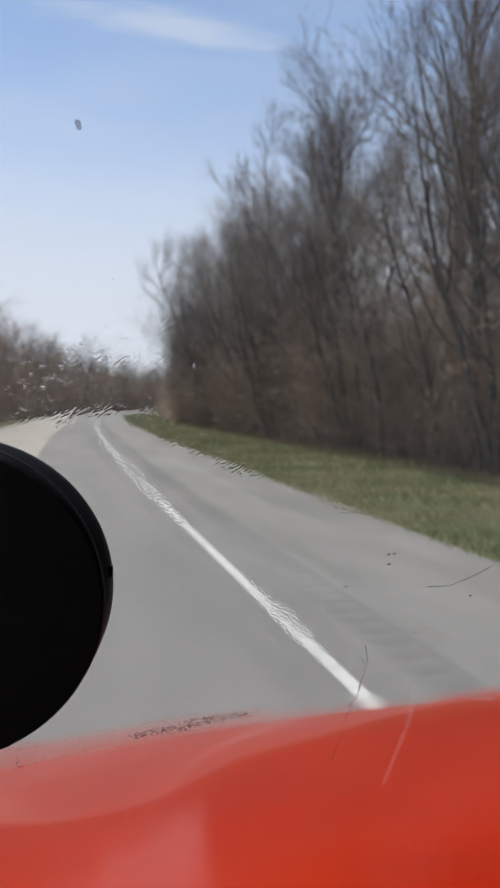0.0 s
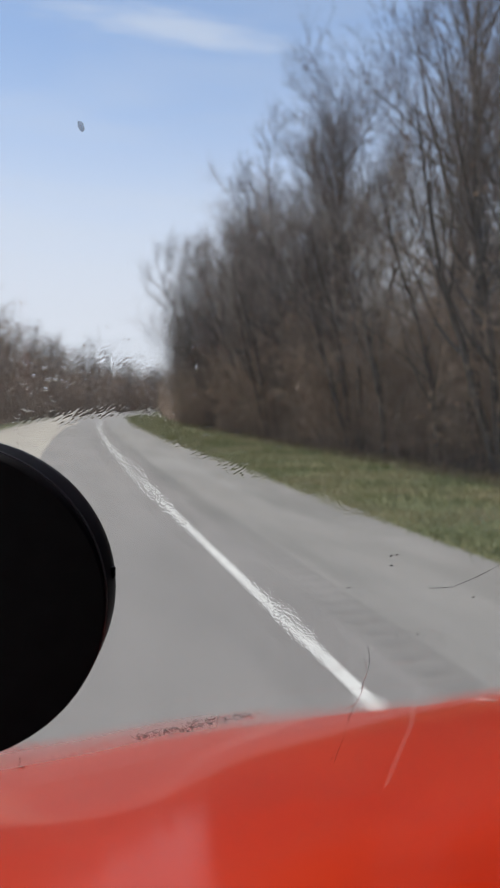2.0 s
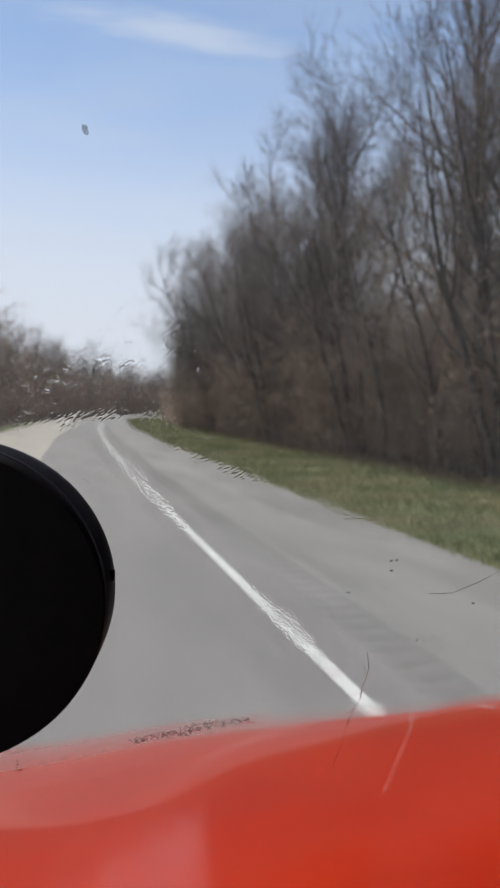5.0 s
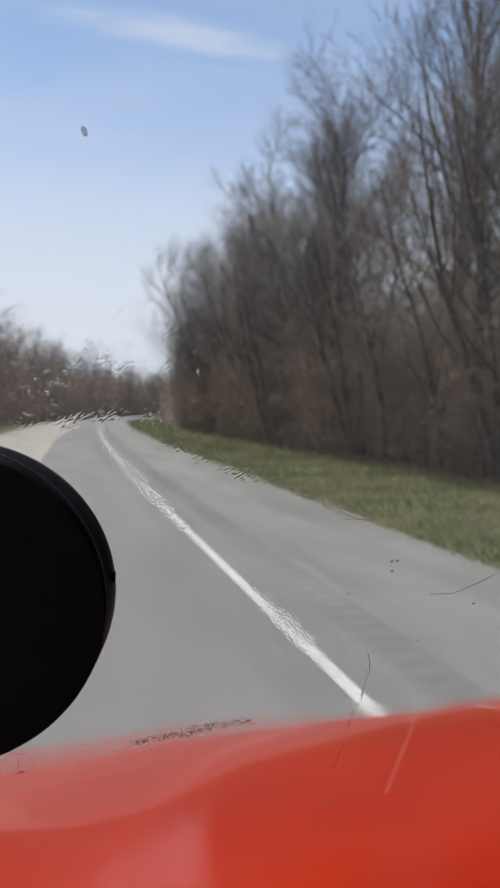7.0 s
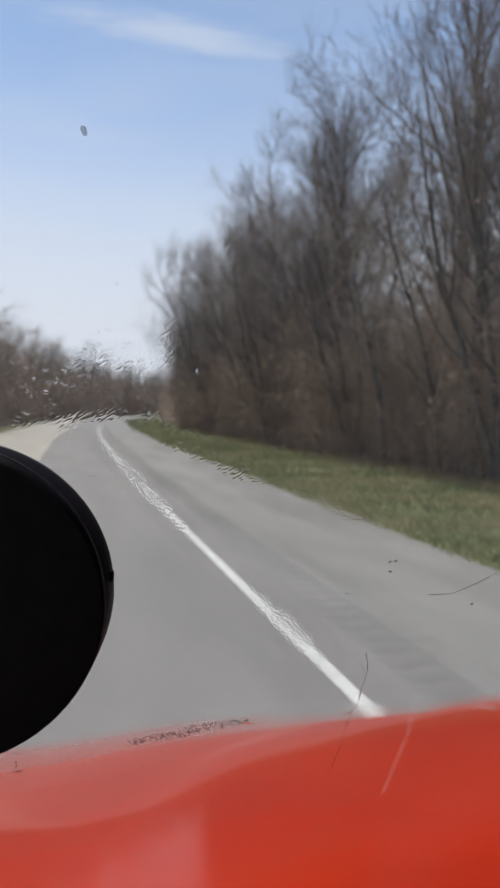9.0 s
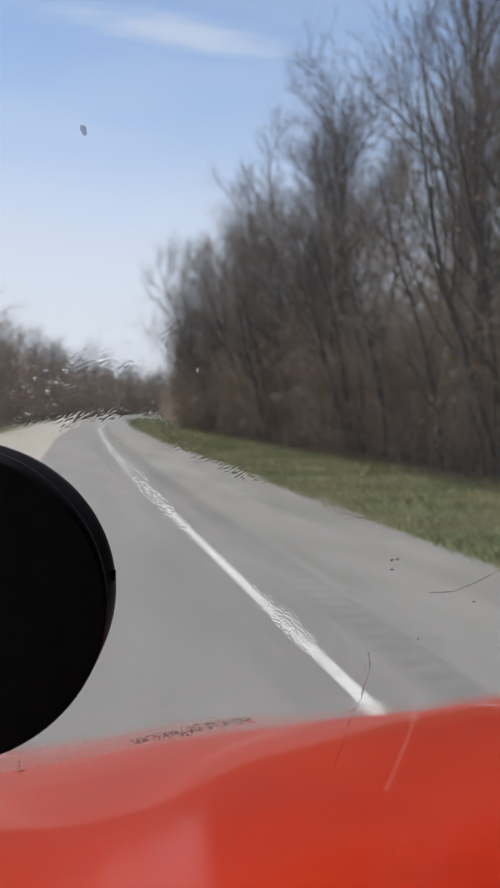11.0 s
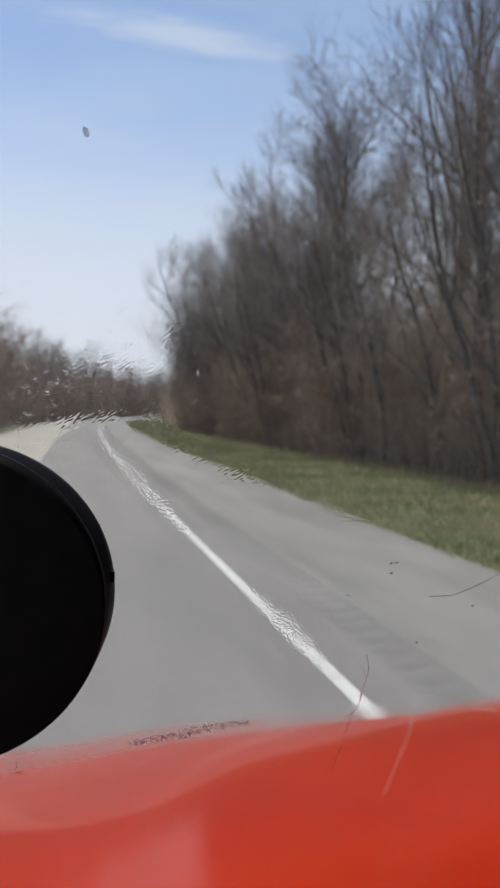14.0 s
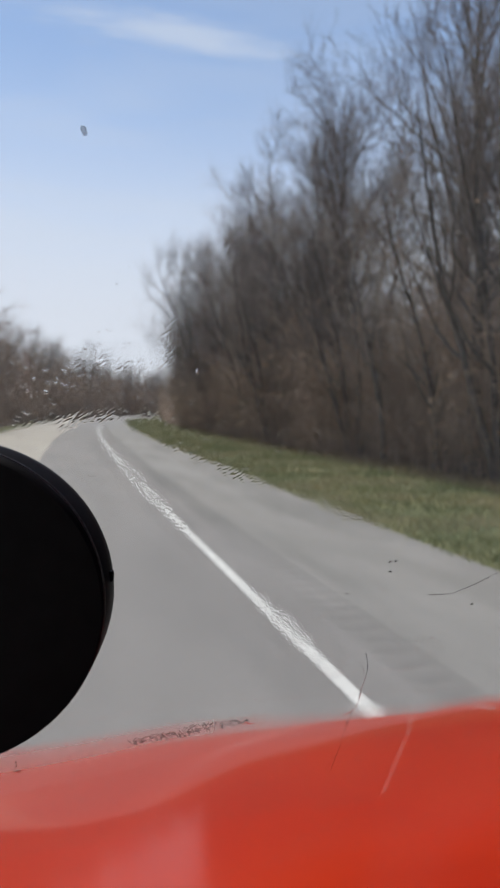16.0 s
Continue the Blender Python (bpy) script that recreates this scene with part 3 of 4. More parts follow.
kp, r = thicket("brush", 480, WOODS_X - 0.25, WOODS_X + 1.6, 6, 74, 0.7, 2.4, "low tangled brown brush and briars at the wood's foot", 27, 8, 5, 0.7, 1.2)
leaves("dry_leaves", kp, r, 0.45, 0.03, "dry brown leaves low in the brush")
kp, r = thicket("brush", 1330, WOODS_X, WOODS_X + 9, 2, 76, 3.8, 7.8, "dense leafless brown brush along the wood's edge", 21, 9, 5, power=1.25)
leaves("dry_leaves", kp, r, 0.75, 0.042, "dry brown leaves clinging to the brush")
kp, r = thicket("brush", 150, WOODS_X + 1.5, WOODS_X + 8, 9, 62, 6.0, 8.5, "tall whippy leafless saplings among the brush", 26, 12, 6)
leaves("dry_leaves", kp, r, 0.6, 0.036, "dry brown leaves on the saplings")
kp, r = thicket("brush", 300, WOODS_X + 8, WOODS_X + 30, 0, 90, 5.0, 8.5, "bare brown brush deep in the wood", 22, 8, 4, 1.6)
leaves("dry_leaves", kp, r, 0.6, 0.06, "dry brown leaves deep in the wood")
kp, r = thicket("brush", 130, WOODS_X + 7, WOODS_X + 17, 10, 44, 7.5, 10.5, "tall bare brown thicket behind the wood's edge", 28, 10, 5, 1.2)
leaves("dry_leaves", kp, r, 0.6, 0.05, "dry brown leaves on the thicket behind the wood's edge")
kp, r = thicket("brush", 420, WOODS_X, WOODS_X + 9, 62, 190, 3.5, 6.5, "brown brush far along the wood's edge", 23, 8, 4, 1.2)
leaves("dry_leaves", kp, r, 0.35, 0.028, "dry brown leaves far along the wood's edge")
# unseen tall brush, added so that the hood's left side reflects something dark
kp, r = thicket("brush", 300, LEFT_WOODS - 2.2, LEFT_WOODS - 9, -30, 64, 7.5, 12.0, "bare brown brush added out of view to darken the hood's reflection", 25, 8, 4, 1.3)
leaves("dry_leaves", kp, r, 0.6, 0.05, "dry brown leaves on the brush added out of view")
kp, r = thicket("brush", 760, LEFT_WOODS, LEFT_WOODS - 12, 36, 250, 6.5, 11.4, "brown leafless brush across the road", 24, 7, 4, 1.7)
leaves("dry_leaves", kp, r, 0.6, 0.05, "dry brown leaves across the road")


# ---- what the truck has already passed, along the road behind it ----
def ragged_patch(name, x, y, half_x, half_y, mat, label, seed):
    """A thin sealed patch with a ragged outline, laid on the asphalt."""
    r = random.Random(seed)
    n = 40
    rim = []
    for i in range(n):
        a = 2 * math.pi * i / n
        k = 1 + 0.3 * noise.noise((math.cos(a) * 2, math.sin(a) * 2, seed)) + r.gauss(0, 0.06)
        rim.append((half_x * k * math.cos(a), half_y * k * math.sin(a)))
    v = [(a, b, 0.0) for a, b in rim] + [(a * 0.97, b * 0.97, 0.008) for a, b in rim] + [(0, 0, 0.009)]
    f = [(i, (i + 1) % n, n + (i + 1) % n, n + i) for i in range(n)] + [(n + i, n + (i + 1) % n, 2 * n) for i in range(n)]
    ob = new(name, mesh_of(name, v, f, mat))
    ob.location = (x, y, 0.062)
    return tagged(ob, label, "road patch")


TAR = asphalt("tar_patch", (0.035, 0.035, 0.036), (0.085, 0.083, 0.08), (0.06, 0.056, 0.05))
WHITE = plain("white_plastic", (0.75, 0.75, 0.73), 0.4)
POST = plain("weathered_post_steel", (0.12, 0.10, 0.08), 0.7, 0.3)
ragged_patch("road_patch", LINE_X - 0.05, -18.0, 0.45, 2.1, TAR, "dark ragged tar patch across the white edge line", 3)
ragged_patch("road_patch", LINE_X + 0.05, -34.0, 0.40, 0.9, TAR, "small dark tar patch over the worn edge line", 5)


def marker_post(x, y):
    root = tagged(new("marker_post"), "thin weathered roadside post with a small white reflector", "marker post")
    root.location = (x, y, 0.02)
    part("post", box((0.05, 0.03, 1.25), (0, 0, 0.625), 0.006), POST, root)
    part("reflector", box((0.09, 0.015, 0.12), (0, -0.024, 1.16), 0.006), WHITE, root, "white reflector plate")


def fallen_branch(x, y, turn, seed):
    r = np.random.default_rng(seed)
    a = np.array([[0.0, 0, 0.06]])
    stem = grow(r, a, np.array([[1.0, 0.1, 0.05]]), np.array([2.2]), 8, 0.12, 0.0)
    rad = taper(np.array([0.035]), np.array([0.008]), 8)
    p, t, q, f = along(r, stem, rad, 9, 0.2, 0.95)
    twig = grow(r, p, spread(r, t, r.uniform(0.5, 1.0, len(f))), r.uniform(0.3, 0.8, len(f)), 4, 0.15, 0.05)
    twig[..., 2] = np.maximum(twig[..., 2], 0.02)
    ob = new("fallen_branch", big_mesh("fallen_branch", *joined([tubes((stem, rad), 6), tubes((twig, taper(q * 0.6, q * 0 + 0.004, 4)), 4)]), BARK))
    ob.matrix_basis = pose(x, y, 0.03, 0, 0, turn)
    tagged(ob, "grey fallen branch lying on the grass verge", "branch")


def litter(x, y, seed):
    bm = bmesh.new()
    bmesh.ops.create_icosphere(bm, subdivisions=3, radius=1)
    for v in bm.verts:
        v.co *= 1 + 0.35 * noise.noise(v.co * 2.2 + Vector((seed, 0, 0)))
        v.co = Vector((v.co.x * 0.22, v.co.y * 0.14, max(-0.02, v.co.z * 0.08)))
    root = tagged(new("litter"), "crumpled white plastic bag on the grass", "litter")
    root.location = (x, y, 0.08)
    part("bag", smooth_all(bm), WHITE, root)


marker_post(EDGE_X + 0.8, -26.0)
fallen_branch(EDGE_X + 3.6, -14.0, 60, 2)
fallen_branch(EDGE_X + 4.4, -44.0, 20, 4)
litter(EDGE_X + 2.6, -40.0, 7)


# ---- the truck ----
TRUCK_X, HALF = 0.72, 1.08
truck = tagged(new("truck"), "red truck with a sloping hood and wet dusty windshield", "truck")
truck.location = (TRUCK_X, 1.0, 0.06)
bpy.context.view_layer.update()
BACK = truck.matrix_world.inverted()


def truck_part(name, bm, mat, label="", parent=None):
    bmesh.ops.transform(bm, matrix=BACK, verts=bm.verts)
    return part(name, bm, mat, parent or truck, label)


def softly(q):
    """Rises from nothing to a straight slope, with a soft start."""
    return q if q > 30 else math.log1p(math.exp(q))


def hood_z(x, y):
    """Height of the hood: a crowned top with two soft creases that fade into a flatter flank, and a nose that rolls down."""
    d = 1.0 - x if x < 1.0 else x - 1.0 if x < 1.3 else 0.3 + (x - 1.3) * 2.12
    u = min((d + (0.1 if x < 1.0 else -0.1)) / 1.05, 1)
    swing = 1.645 - 0.355 * u * u * (3 - 2 * u)

    def profile(y):
        past = 0.022 * softly((y - swing) / 0.022) + 0.03 * softly((y - 0.92) / 0.025)
        return 0.135 * (y - 0.87) + 0.08 * (y - 0.87) ** 2 + 0.045 * past

    f = min(max((d - FLANK[0]) / FLANK[1], 0), 1) if x < 1.0 else 0
    f = f * f * (3 - 2 * f)
    drop = (1 - f) * profile(y) + f * (profile(1.3) + FLANK[2] * (y - 1.3) + FLANK[3] * 0.022 * softly((y - 1.215 - 2.2 * (d - 0.93) ** 2) / 0.022) + 0.06 * max(0, y - 1.5) ** 2)
    side = d / 1.26
    nose = max(0, (y - 1.68 - 0.62 * side) / 0.2)
    lip = max(0, (d - 1.31) / 0.05)
    fall = max(0, d - 0.6) * (0.5 if x < 1.0 else 1)
    return HOOD_Z - drop - (0.03 if x < 1.0 else 0.05) * side ** 2 - 0.14 * fall ** 2 - 0.14 * nose ** 2.2 - 0.06 * lip ** 2.2


# where the flank begins, how wide it blends, its slope, how much steeper it is past its crease
FLANK = (0.35, 0.5, 0.268, 0.05)


def hood():
    n, k = 84, 84
    bm = bmesh.new()
    rows = []
    for i in range(n + 1):
        row = []
        for j in range(k + 1):
            u = -1 + 2 * j / k
            x, y = TRUCK_X + u * HALF, 0.70 + (1.27 + 0.50 * abs(u) * (1 - 0.8 * abs(u) ** 14)) * i / n
            row.append(bm.verts.new((x, y, hood_z(x, y))))
        rows.append(row)
    for a, b in zip(rows, rows[1:]):
        for j in range(k):
            bm.faces.new((a[j], a[j + 1], b[j + 1], b[j]))
    bmesh.ops.recalc_face_normals(bm, faces=bm.faces)
    bmesh.ops.solidify(bm, geom=list(bm.faces), thickness=0.012)
    return smooth_all(bm)


HOOD_Z = 1.357
truck_part("hood", hood(), RED, "glossy red painted hood reflecting the sky")


def glass_y(z):
    return 0.62 - (z - 2.0) * 0.30


def windshield(off=0.0):
    bm = bmesh.new()
    rows = [(2.5, glass_y(2.5), 0.95), (1.5, glass_y(1.5), 1.0), (1.45, 0.778, 1.0), (1.41, 0.768, 1.0), (1.345, 0.73, 1.0)]
    pairs = [[bm.verts.new((TRUCK_X + s * half, y + off, z)) for s in (-1, 1)] for z, y, half in rows]
    for a, b in zip(pairs, pairs[1:]):
        bm.faces.new((b[0], b[1], a[1], a[0]))
    return smooth_all(bm)


pane = truck_part("windshield", windshield(), GLASS, "wet dusty laminated windshield glass")
dust = truck_part("dust_film", windshield(0.003), DUST, "thin film of dried road dust on the glass", pane)
pane.visible_shadow = dust.visible_shadow = False
truck_part("cowl", box((2.0, 0.10, 0.04), (TRUCK_X, 0.80, 1.17), 0.015), BLACK, "black plastic cowl")
truck_part("dashboard", box((1.96, 0.40, 0.28), (TRUCK_X, 0.52, 1.06), 0.06, 4), TRIM_GREY, "dark grey dashboard")
truck_part("roof", box((2.04, 1.75, 0.07), (TRUCK_X, -0.38, 2.54), 0.03), RED)
truck_part("back_panel", box((2.04, 0.07, 1.95), (TRUCK_X, -1.24, 1.56), 0.03), RED)
truck_part("floor_pan", box((2.0, 2.0, 0.08), (TRUCK_X, -0.25, 0.62), 0.02), TRIM_GREY)
for s in (-1, 1):
    truck_part("door", box((0.06, 1.9, 1.0), (TRUCK_X + s * 1.00, -0.25, 1.10), 0.02), RED)
    truck_part("door_post", box((0.06, 0.45, 0.95), (TRUCK_X + s * 1.00, -0.98, 2.05), 0.02), RED)
    bm = box((0.07, 0.07, 1.36), (0, 0, 0), 0.02)
    bmesh.ops.transform(bm, matrix=Matrix.Translation((TRUCK_X + s * 1.00, 0.655, 1.88)) @ Matrix.Rotation(math.atan(0.30), 4, "X"), verts=bm.verts)
    truck_part("windshield_pillar", bm, RED)
    truck_part("seat", box((0.5, 0.5, 0.16), (TRUCK_X + s * 0.56, -0.55, 1.12), 0.05, 3), TRIM_GREY)
    truck_part("seat_back", box((0.5, 0.14, 0.75), (TRUCK_X + s * 0.56, -0.88, 1.5), 0.05, 3), TRIM_GREY)
    truck_part("fender", box((0.28, 1.45, 0.24), (TRUCK_X + s * 0.88, 1.66, 0.66), 0.1, 4), RED)
    truck_part("headlight", cylinder(0.1, 0.1, 0.06, Matrix.Translation((TRUCK_X + s * 0.76, 2.34, 0.60)) @ Matrix.Rotation(radians(90), 4, "X"), 24, 0.02), LAMP)
    turn = Matrix.Translation((TRUCK_X + s * 0.88, 1.42, 0.52)) @ Matrix.Rotation(radians(90), 4, "Y")
    wheel = truck_part("wheel", cylinder(0.26, 0.26, 0.2, turn, 24, 0.02), STEEL)
    truck_part("tyre", cylinder(0.46, 0.46, 0.26, turn, 40, 0.06), RUBBER, "", wheel)
truck_part("bumper", box((2.06, 0.16, 0.26), (TRUCK_X, 2.42, 0.42), 0.04, 3), STEEL)
truck_part("front_panel", box((1.96, 0.56, 0.34), (TRUCK_X, 2.06, 0.57), 0.07, 4), RED)
truck_part("grille", box((1.1, 0.04, 0.2), (TRUCK_X, 2.345, 0.60), 0.015), BLACK)
turn = Matrix.Translation((TRUCK_X, -1.9, 0.52)) @ Matrix.Rotation(radians(90), 4, "Y")
truck_part("rear_axle", cylinder(0.06, 0.06, 1.6, turn), STEEL)
truck_part("frame_rail", box((0.9, 3.4, 0.16), (TRUCK_X, -1.0, 0.50), 0.02), BLACK)
for s in (-1, 1):
    turn = Matrix.Translation((TRUCK_X + s * 0.86, -1.9, 0.52)) @ Matrix.Rotation(radians(90), 4, "Y")
    wheel = truck_part("wheel", cylinder(0.26, 0.26, 0.2, turn, 24, 0.02), STEEL)
    truck_part("tyre", cylinder(0.46, 0.46, 0.26, turn, 40, 0.06), RUBBER, "", wheel)


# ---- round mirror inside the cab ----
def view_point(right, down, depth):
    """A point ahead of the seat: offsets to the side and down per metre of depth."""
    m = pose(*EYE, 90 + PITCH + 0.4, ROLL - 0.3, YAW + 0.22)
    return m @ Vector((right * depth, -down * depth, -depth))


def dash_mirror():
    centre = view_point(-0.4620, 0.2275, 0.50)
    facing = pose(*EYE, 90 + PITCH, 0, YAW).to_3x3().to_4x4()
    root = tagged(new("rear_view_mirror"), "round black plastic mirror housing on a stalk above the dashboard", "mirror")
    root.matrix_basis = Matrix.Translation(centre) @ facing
    # rings from the front lip round to the back: share of the radius, depth, how far the ring sits up the shell
    prof = [(0.972, 0.003, -0.0062), (0.982, 0.001, -0.0055), (0.988, -0.004, -0.0035), (0.994, -0.020, 0.0012), (0.985, -0.034, 0.0018), (0.93, -0.050, 0.0015), (0.80, -0.062, 0), (0.5, -0.072, 0), (0.02, -0.075, 0)]
    n = 96
    v = [(ra * 0.1274 * math.cos(2 * math.pi * i / n), up + ra * 0.1179 * math.sin(2 * math.pi * i / n), z) for ra, z, up in prof for i in range(n)]
    f = [(r * n + i, r * n + (i + 1) % n, (r + 1) * n + (i + 1) % n, (r + 1) * n + i) for r in range(len(prof) - 1) for i in range(n)]
    mesh_part("housing", mesh_of("housing", v, f, BLACK), root)
    v = [(ra * 0.1274 * math.cos(2 * math.pi * i / n), -0.0062 + ra * 0.1179 * math.sin(2 * math.pi * i / n), 0.006 - 0.0035 * ra * ra) for ra in (0.974, 0.7, 0.4, 0.02) for i in range(n)]
    f = [(r * n + i, r * n + (i + 1) % n, (r + 1) * n + (i + 1) % n, (r + 1) * n + i) for r in range(3) for i in range(n)]
    mesh_part("glass", mesh_of("glass", v, f, DARK_GLASS), root, "near-black mirror glass")
    # thin ring added to carry the painted glint of the rim
    ring = [(0.985 * 0.1274 * math.cos(2 * math.pi * i / n), -0.001 + 0.985 * 0.1179 * math.sin(2 * math.pi * i / n), 0.0) for i in range(n)]
    v, f = [], []
    for i, (x, y, z) in enumerate(ring):
        out = Vector((x, y, 0)).normalized()
        v += [Vector((x, y, z)) + out * 0.0007 * math.cos(a) + Vector((0, 0, 0.0011 * math.sin(a))) for a in (0, 1.57, 3.14, 4.71)]
        f += [(4 * i + q, 4 * i + (q + 1) % 4, 4 * ((i + 1) % n) + (q + 1) % 4, 4 * ((i + 1) % n) + q) for q in range(4)]
    mesh_part("bezel", mesh_of("bezel", v, f, BEZEL), root, "thin bezel tinted plum-black for the rim's purple glint")
    bm = box((0.003, 0.008, 0.006), (0.1262, 0.0149, -0.02), 0.001)
    part("clip", bm, BLACK, root)
    part("stalk", cylinder(0.012, 0.010, 0.34, Matrix.Translation((-0.03, -0.28, -0.045)) @ Matrix.Rotation(radians(90), 4, "X"), 20), BLACK, root)


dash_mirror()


# ---- rain and dirt on the windshield ----
def glass_place(x, z, off=0.0):
    slope = math.atan(0.30)
    return Matrix.Translation((x, glass_y(z) + off * math.cos(slope), z + off * math.sin(slope))) @ Matrix.Rotation(radians(90) + slope, 4, "X")


def on_glass(right, down):
    """Where the windshield meets the line of sight at these offsets per metre of depth: across and up."""
    way = view_point(right, down, 1.0) - Vector(EYE)
    k = 0.62 / (way.y + 0.30 * way.z)
    return EYE[0] + way.x * k, EYE[2] + way.z * k


SLOPE = math.atan(0.30)
UP, OUT = Vector((0, -math.sin(SLOPE), math.cos(SLOPE))), Vector((0, math.cos(SLOPE), math.sin(SLOPE)))


class Water:
    """Collects beads and trails of water that lie on the glass."""

    def __init__(self):
        self.verts, self.faces = [], []

    def trail(self, path, wide, high):
        """A bead drawn out along a path of (across, up) places, domed, with pinched ends."""
        n, base, m = len(path), len(self.verts), 6
        for i, (x, z) in enumerate(path):
            xa, za = path[max(i - 1, 0)]
            xb, zb = path[min(i + 1, n - 1)]
            d = math.hypot(xb - xa, zb - za) + 1e-9
            sx, sz = -(zb - za) / d, (xb - xa) / d
            f = i / (n - 1)
            w = wide[i] * max(0.06, min(1, 4 * f, 4 * (1 - f))) ** 0.5
            foot = Vector((x, glass_y(z), z)) + OUT * 0.0006
            side = Vector((sx, 0, 0)) + UP * sz
            for q in range(m):
                a = math.pi * q / (m - 1)
                self.verts.append(foot + side * (w * math.cos(a)) + OUT * (high * w * math.sin(a) ** 2))
            self.verts += [foot - side * w, foot + side * w]
        for i in range(n - 1):
            at = base + i * (m + 2)
            for q in [*range(m - 1), m]:
                self.faces.append((at + q, at + q + 1, at + q + m + 3, at + q + m + 2))

    def arc(self, r, x, z, radius, span, wide, turn=0.0):
        n = max(7, int(span * 4))
        path = []
        for i in range(n):
            a = -math.pi / 2 + turn + span * (i / (n - 1) - 0.5)
            k = radius * r.uniform(0.85, 1.12)
            path.append((x + k * math.cos(a), z + k * math.sin(a)))
        self.trail(path, [wide * r.uniform(0.4, 1.15) for _ in path], 0.33)

    def squiggle(self, r, x, z, length, wide):
        n = 16
        turn, ph, hollow = r.gauss(0, 0.35), r.uniform(0, 50), r.uniform(-0.2, 0.35)
        path = []
        for i in range(n):
            f = i / (n - 1) - 0.5
            u, v = length * f, length * (0.30 * noise.noise((f * 3.2, ph, 0)) + hollow * (4 * f * f - 0.5) * 0.5)
            path.append((x + u * math.cos(turn) - v * math.sin(turn), z + u * math.sin(turn) + v * math.cos(turn)))
        self.trail(path, [wide * max(0.15, 0.7 + 1.3 * noise.noise((i * 0.7, ph, 4))) for i in range(n)], 0.28)

    def blob(self, r, x, z, across, tall):
        n = 8
        lo, hi = (z - tall, z + tall)
        self.trail([(x + r.gauss(0, across * 0.1), lo + (hi - lo) * i / (n - 1)) for i in range(n)], [across * (1 - abs(2 * i / (n - 1) - 1) ** 2.5 * 0.5) for i in range(n)], 0.23)


# marks that stay where they are: offsets of sight to the side and down, then size
ARCS = [
    (-0.0543, -0.1243, 0.0050, 2.2, 0.0009), (-0.0128, -0.1293, 0.0050, 2.6, 0.0009),
    (-0.0833, -0.0696, 0.0039, 3.4, 0.0008), (-0.0079, -0.0680, 0.0055, 2.4, 0.0008),
    (0.0651, -0.2918, 0.0039, 1.7, 0.0007), (0.0377, -0.1964, 0.0050, 1.6, 0.0008),
    (-0.1405, -0.3001, 0.0083, 1.6, 0.0006), (-0.0792, -0.1500, 0.0033, 2.6, 0.0008),
    (-0.0211, -0.1807, 0.0061, 1.3, 0.0008), (-0.3278, -0.1152, 0.0025, 5.6, 0.0008),
    (-0.2159, -0.1194, 0.0044, 2.2, 0.0009), (0.1231, -0.0779, 0.0039, 1.8, 0.0007)]
SQUIGGLES = [
    (0.0112, -0.1094, 0.0143, 0.0009), (0.0220, -0.3009, 0.0187, 0.0007), (-0.3427, -0.1376, 0.0209, 0.0009),
    (-0.3286, -0.0472, 0.0132, 0.0010), (0.0883, 0.0812, 0.0165, 0.0008), (0.1347, 0.1028, 0.0198, 0.0008),
    (-0.0012, 0.4078, 0.0187, 0.0014), (-0.3477, 0.4542, 0.0120, 0.0005),
    (-0.3286, -0.2371, 0.0121, 0.0006), (0.1645, -0.0779, 0.0066, 0.0006)]
BLOBS = [
    (-0.0758, -0.1069, 0.0025, 0.0044), (-0.2980, -0.0763, 0.0030, 0.0018), (-0.1297, -0.0381, 0.0019, 0.0039),
    (-0.1107, -0.0398, 0.0016, 0.0016), (-0.3162, -0.0961, 0.0022, 0.0014), (-0.3262, -0.0779, 0.0019, 0.0019),
    (0.0278, -0.1484, 0.0016, 0.0016), (0.0485, -0.0879, 0.0016, 0.0016), (-0.2292, -0.2147, 0.0014, 0.0022),
    (-0.1960, -0.2354, 0.0016, 0.0011), (-0.2748, -0.1069, 0.0016, 0.0022), (0.1107, -0.0696, 0.0016, 0.0016),
    (-0.3369, 0.4791, 0.0050, 0.0028)]
# where most small drops cling: offsets, spread
CLUSTERS = [(-0.16, -0.10, 0.10), (-0.32, -0.10, 0.06), (-0.06, -0.14, 0.09), (-0.24, -0.04, 0.10), (-0.02, 0.05, 0.08), (0.14, 0.11, 0.05), (0.22, 0.20, 0.06), (-0.10, -0.05, 0.08), (-0.33, -0.06, 0.05)]


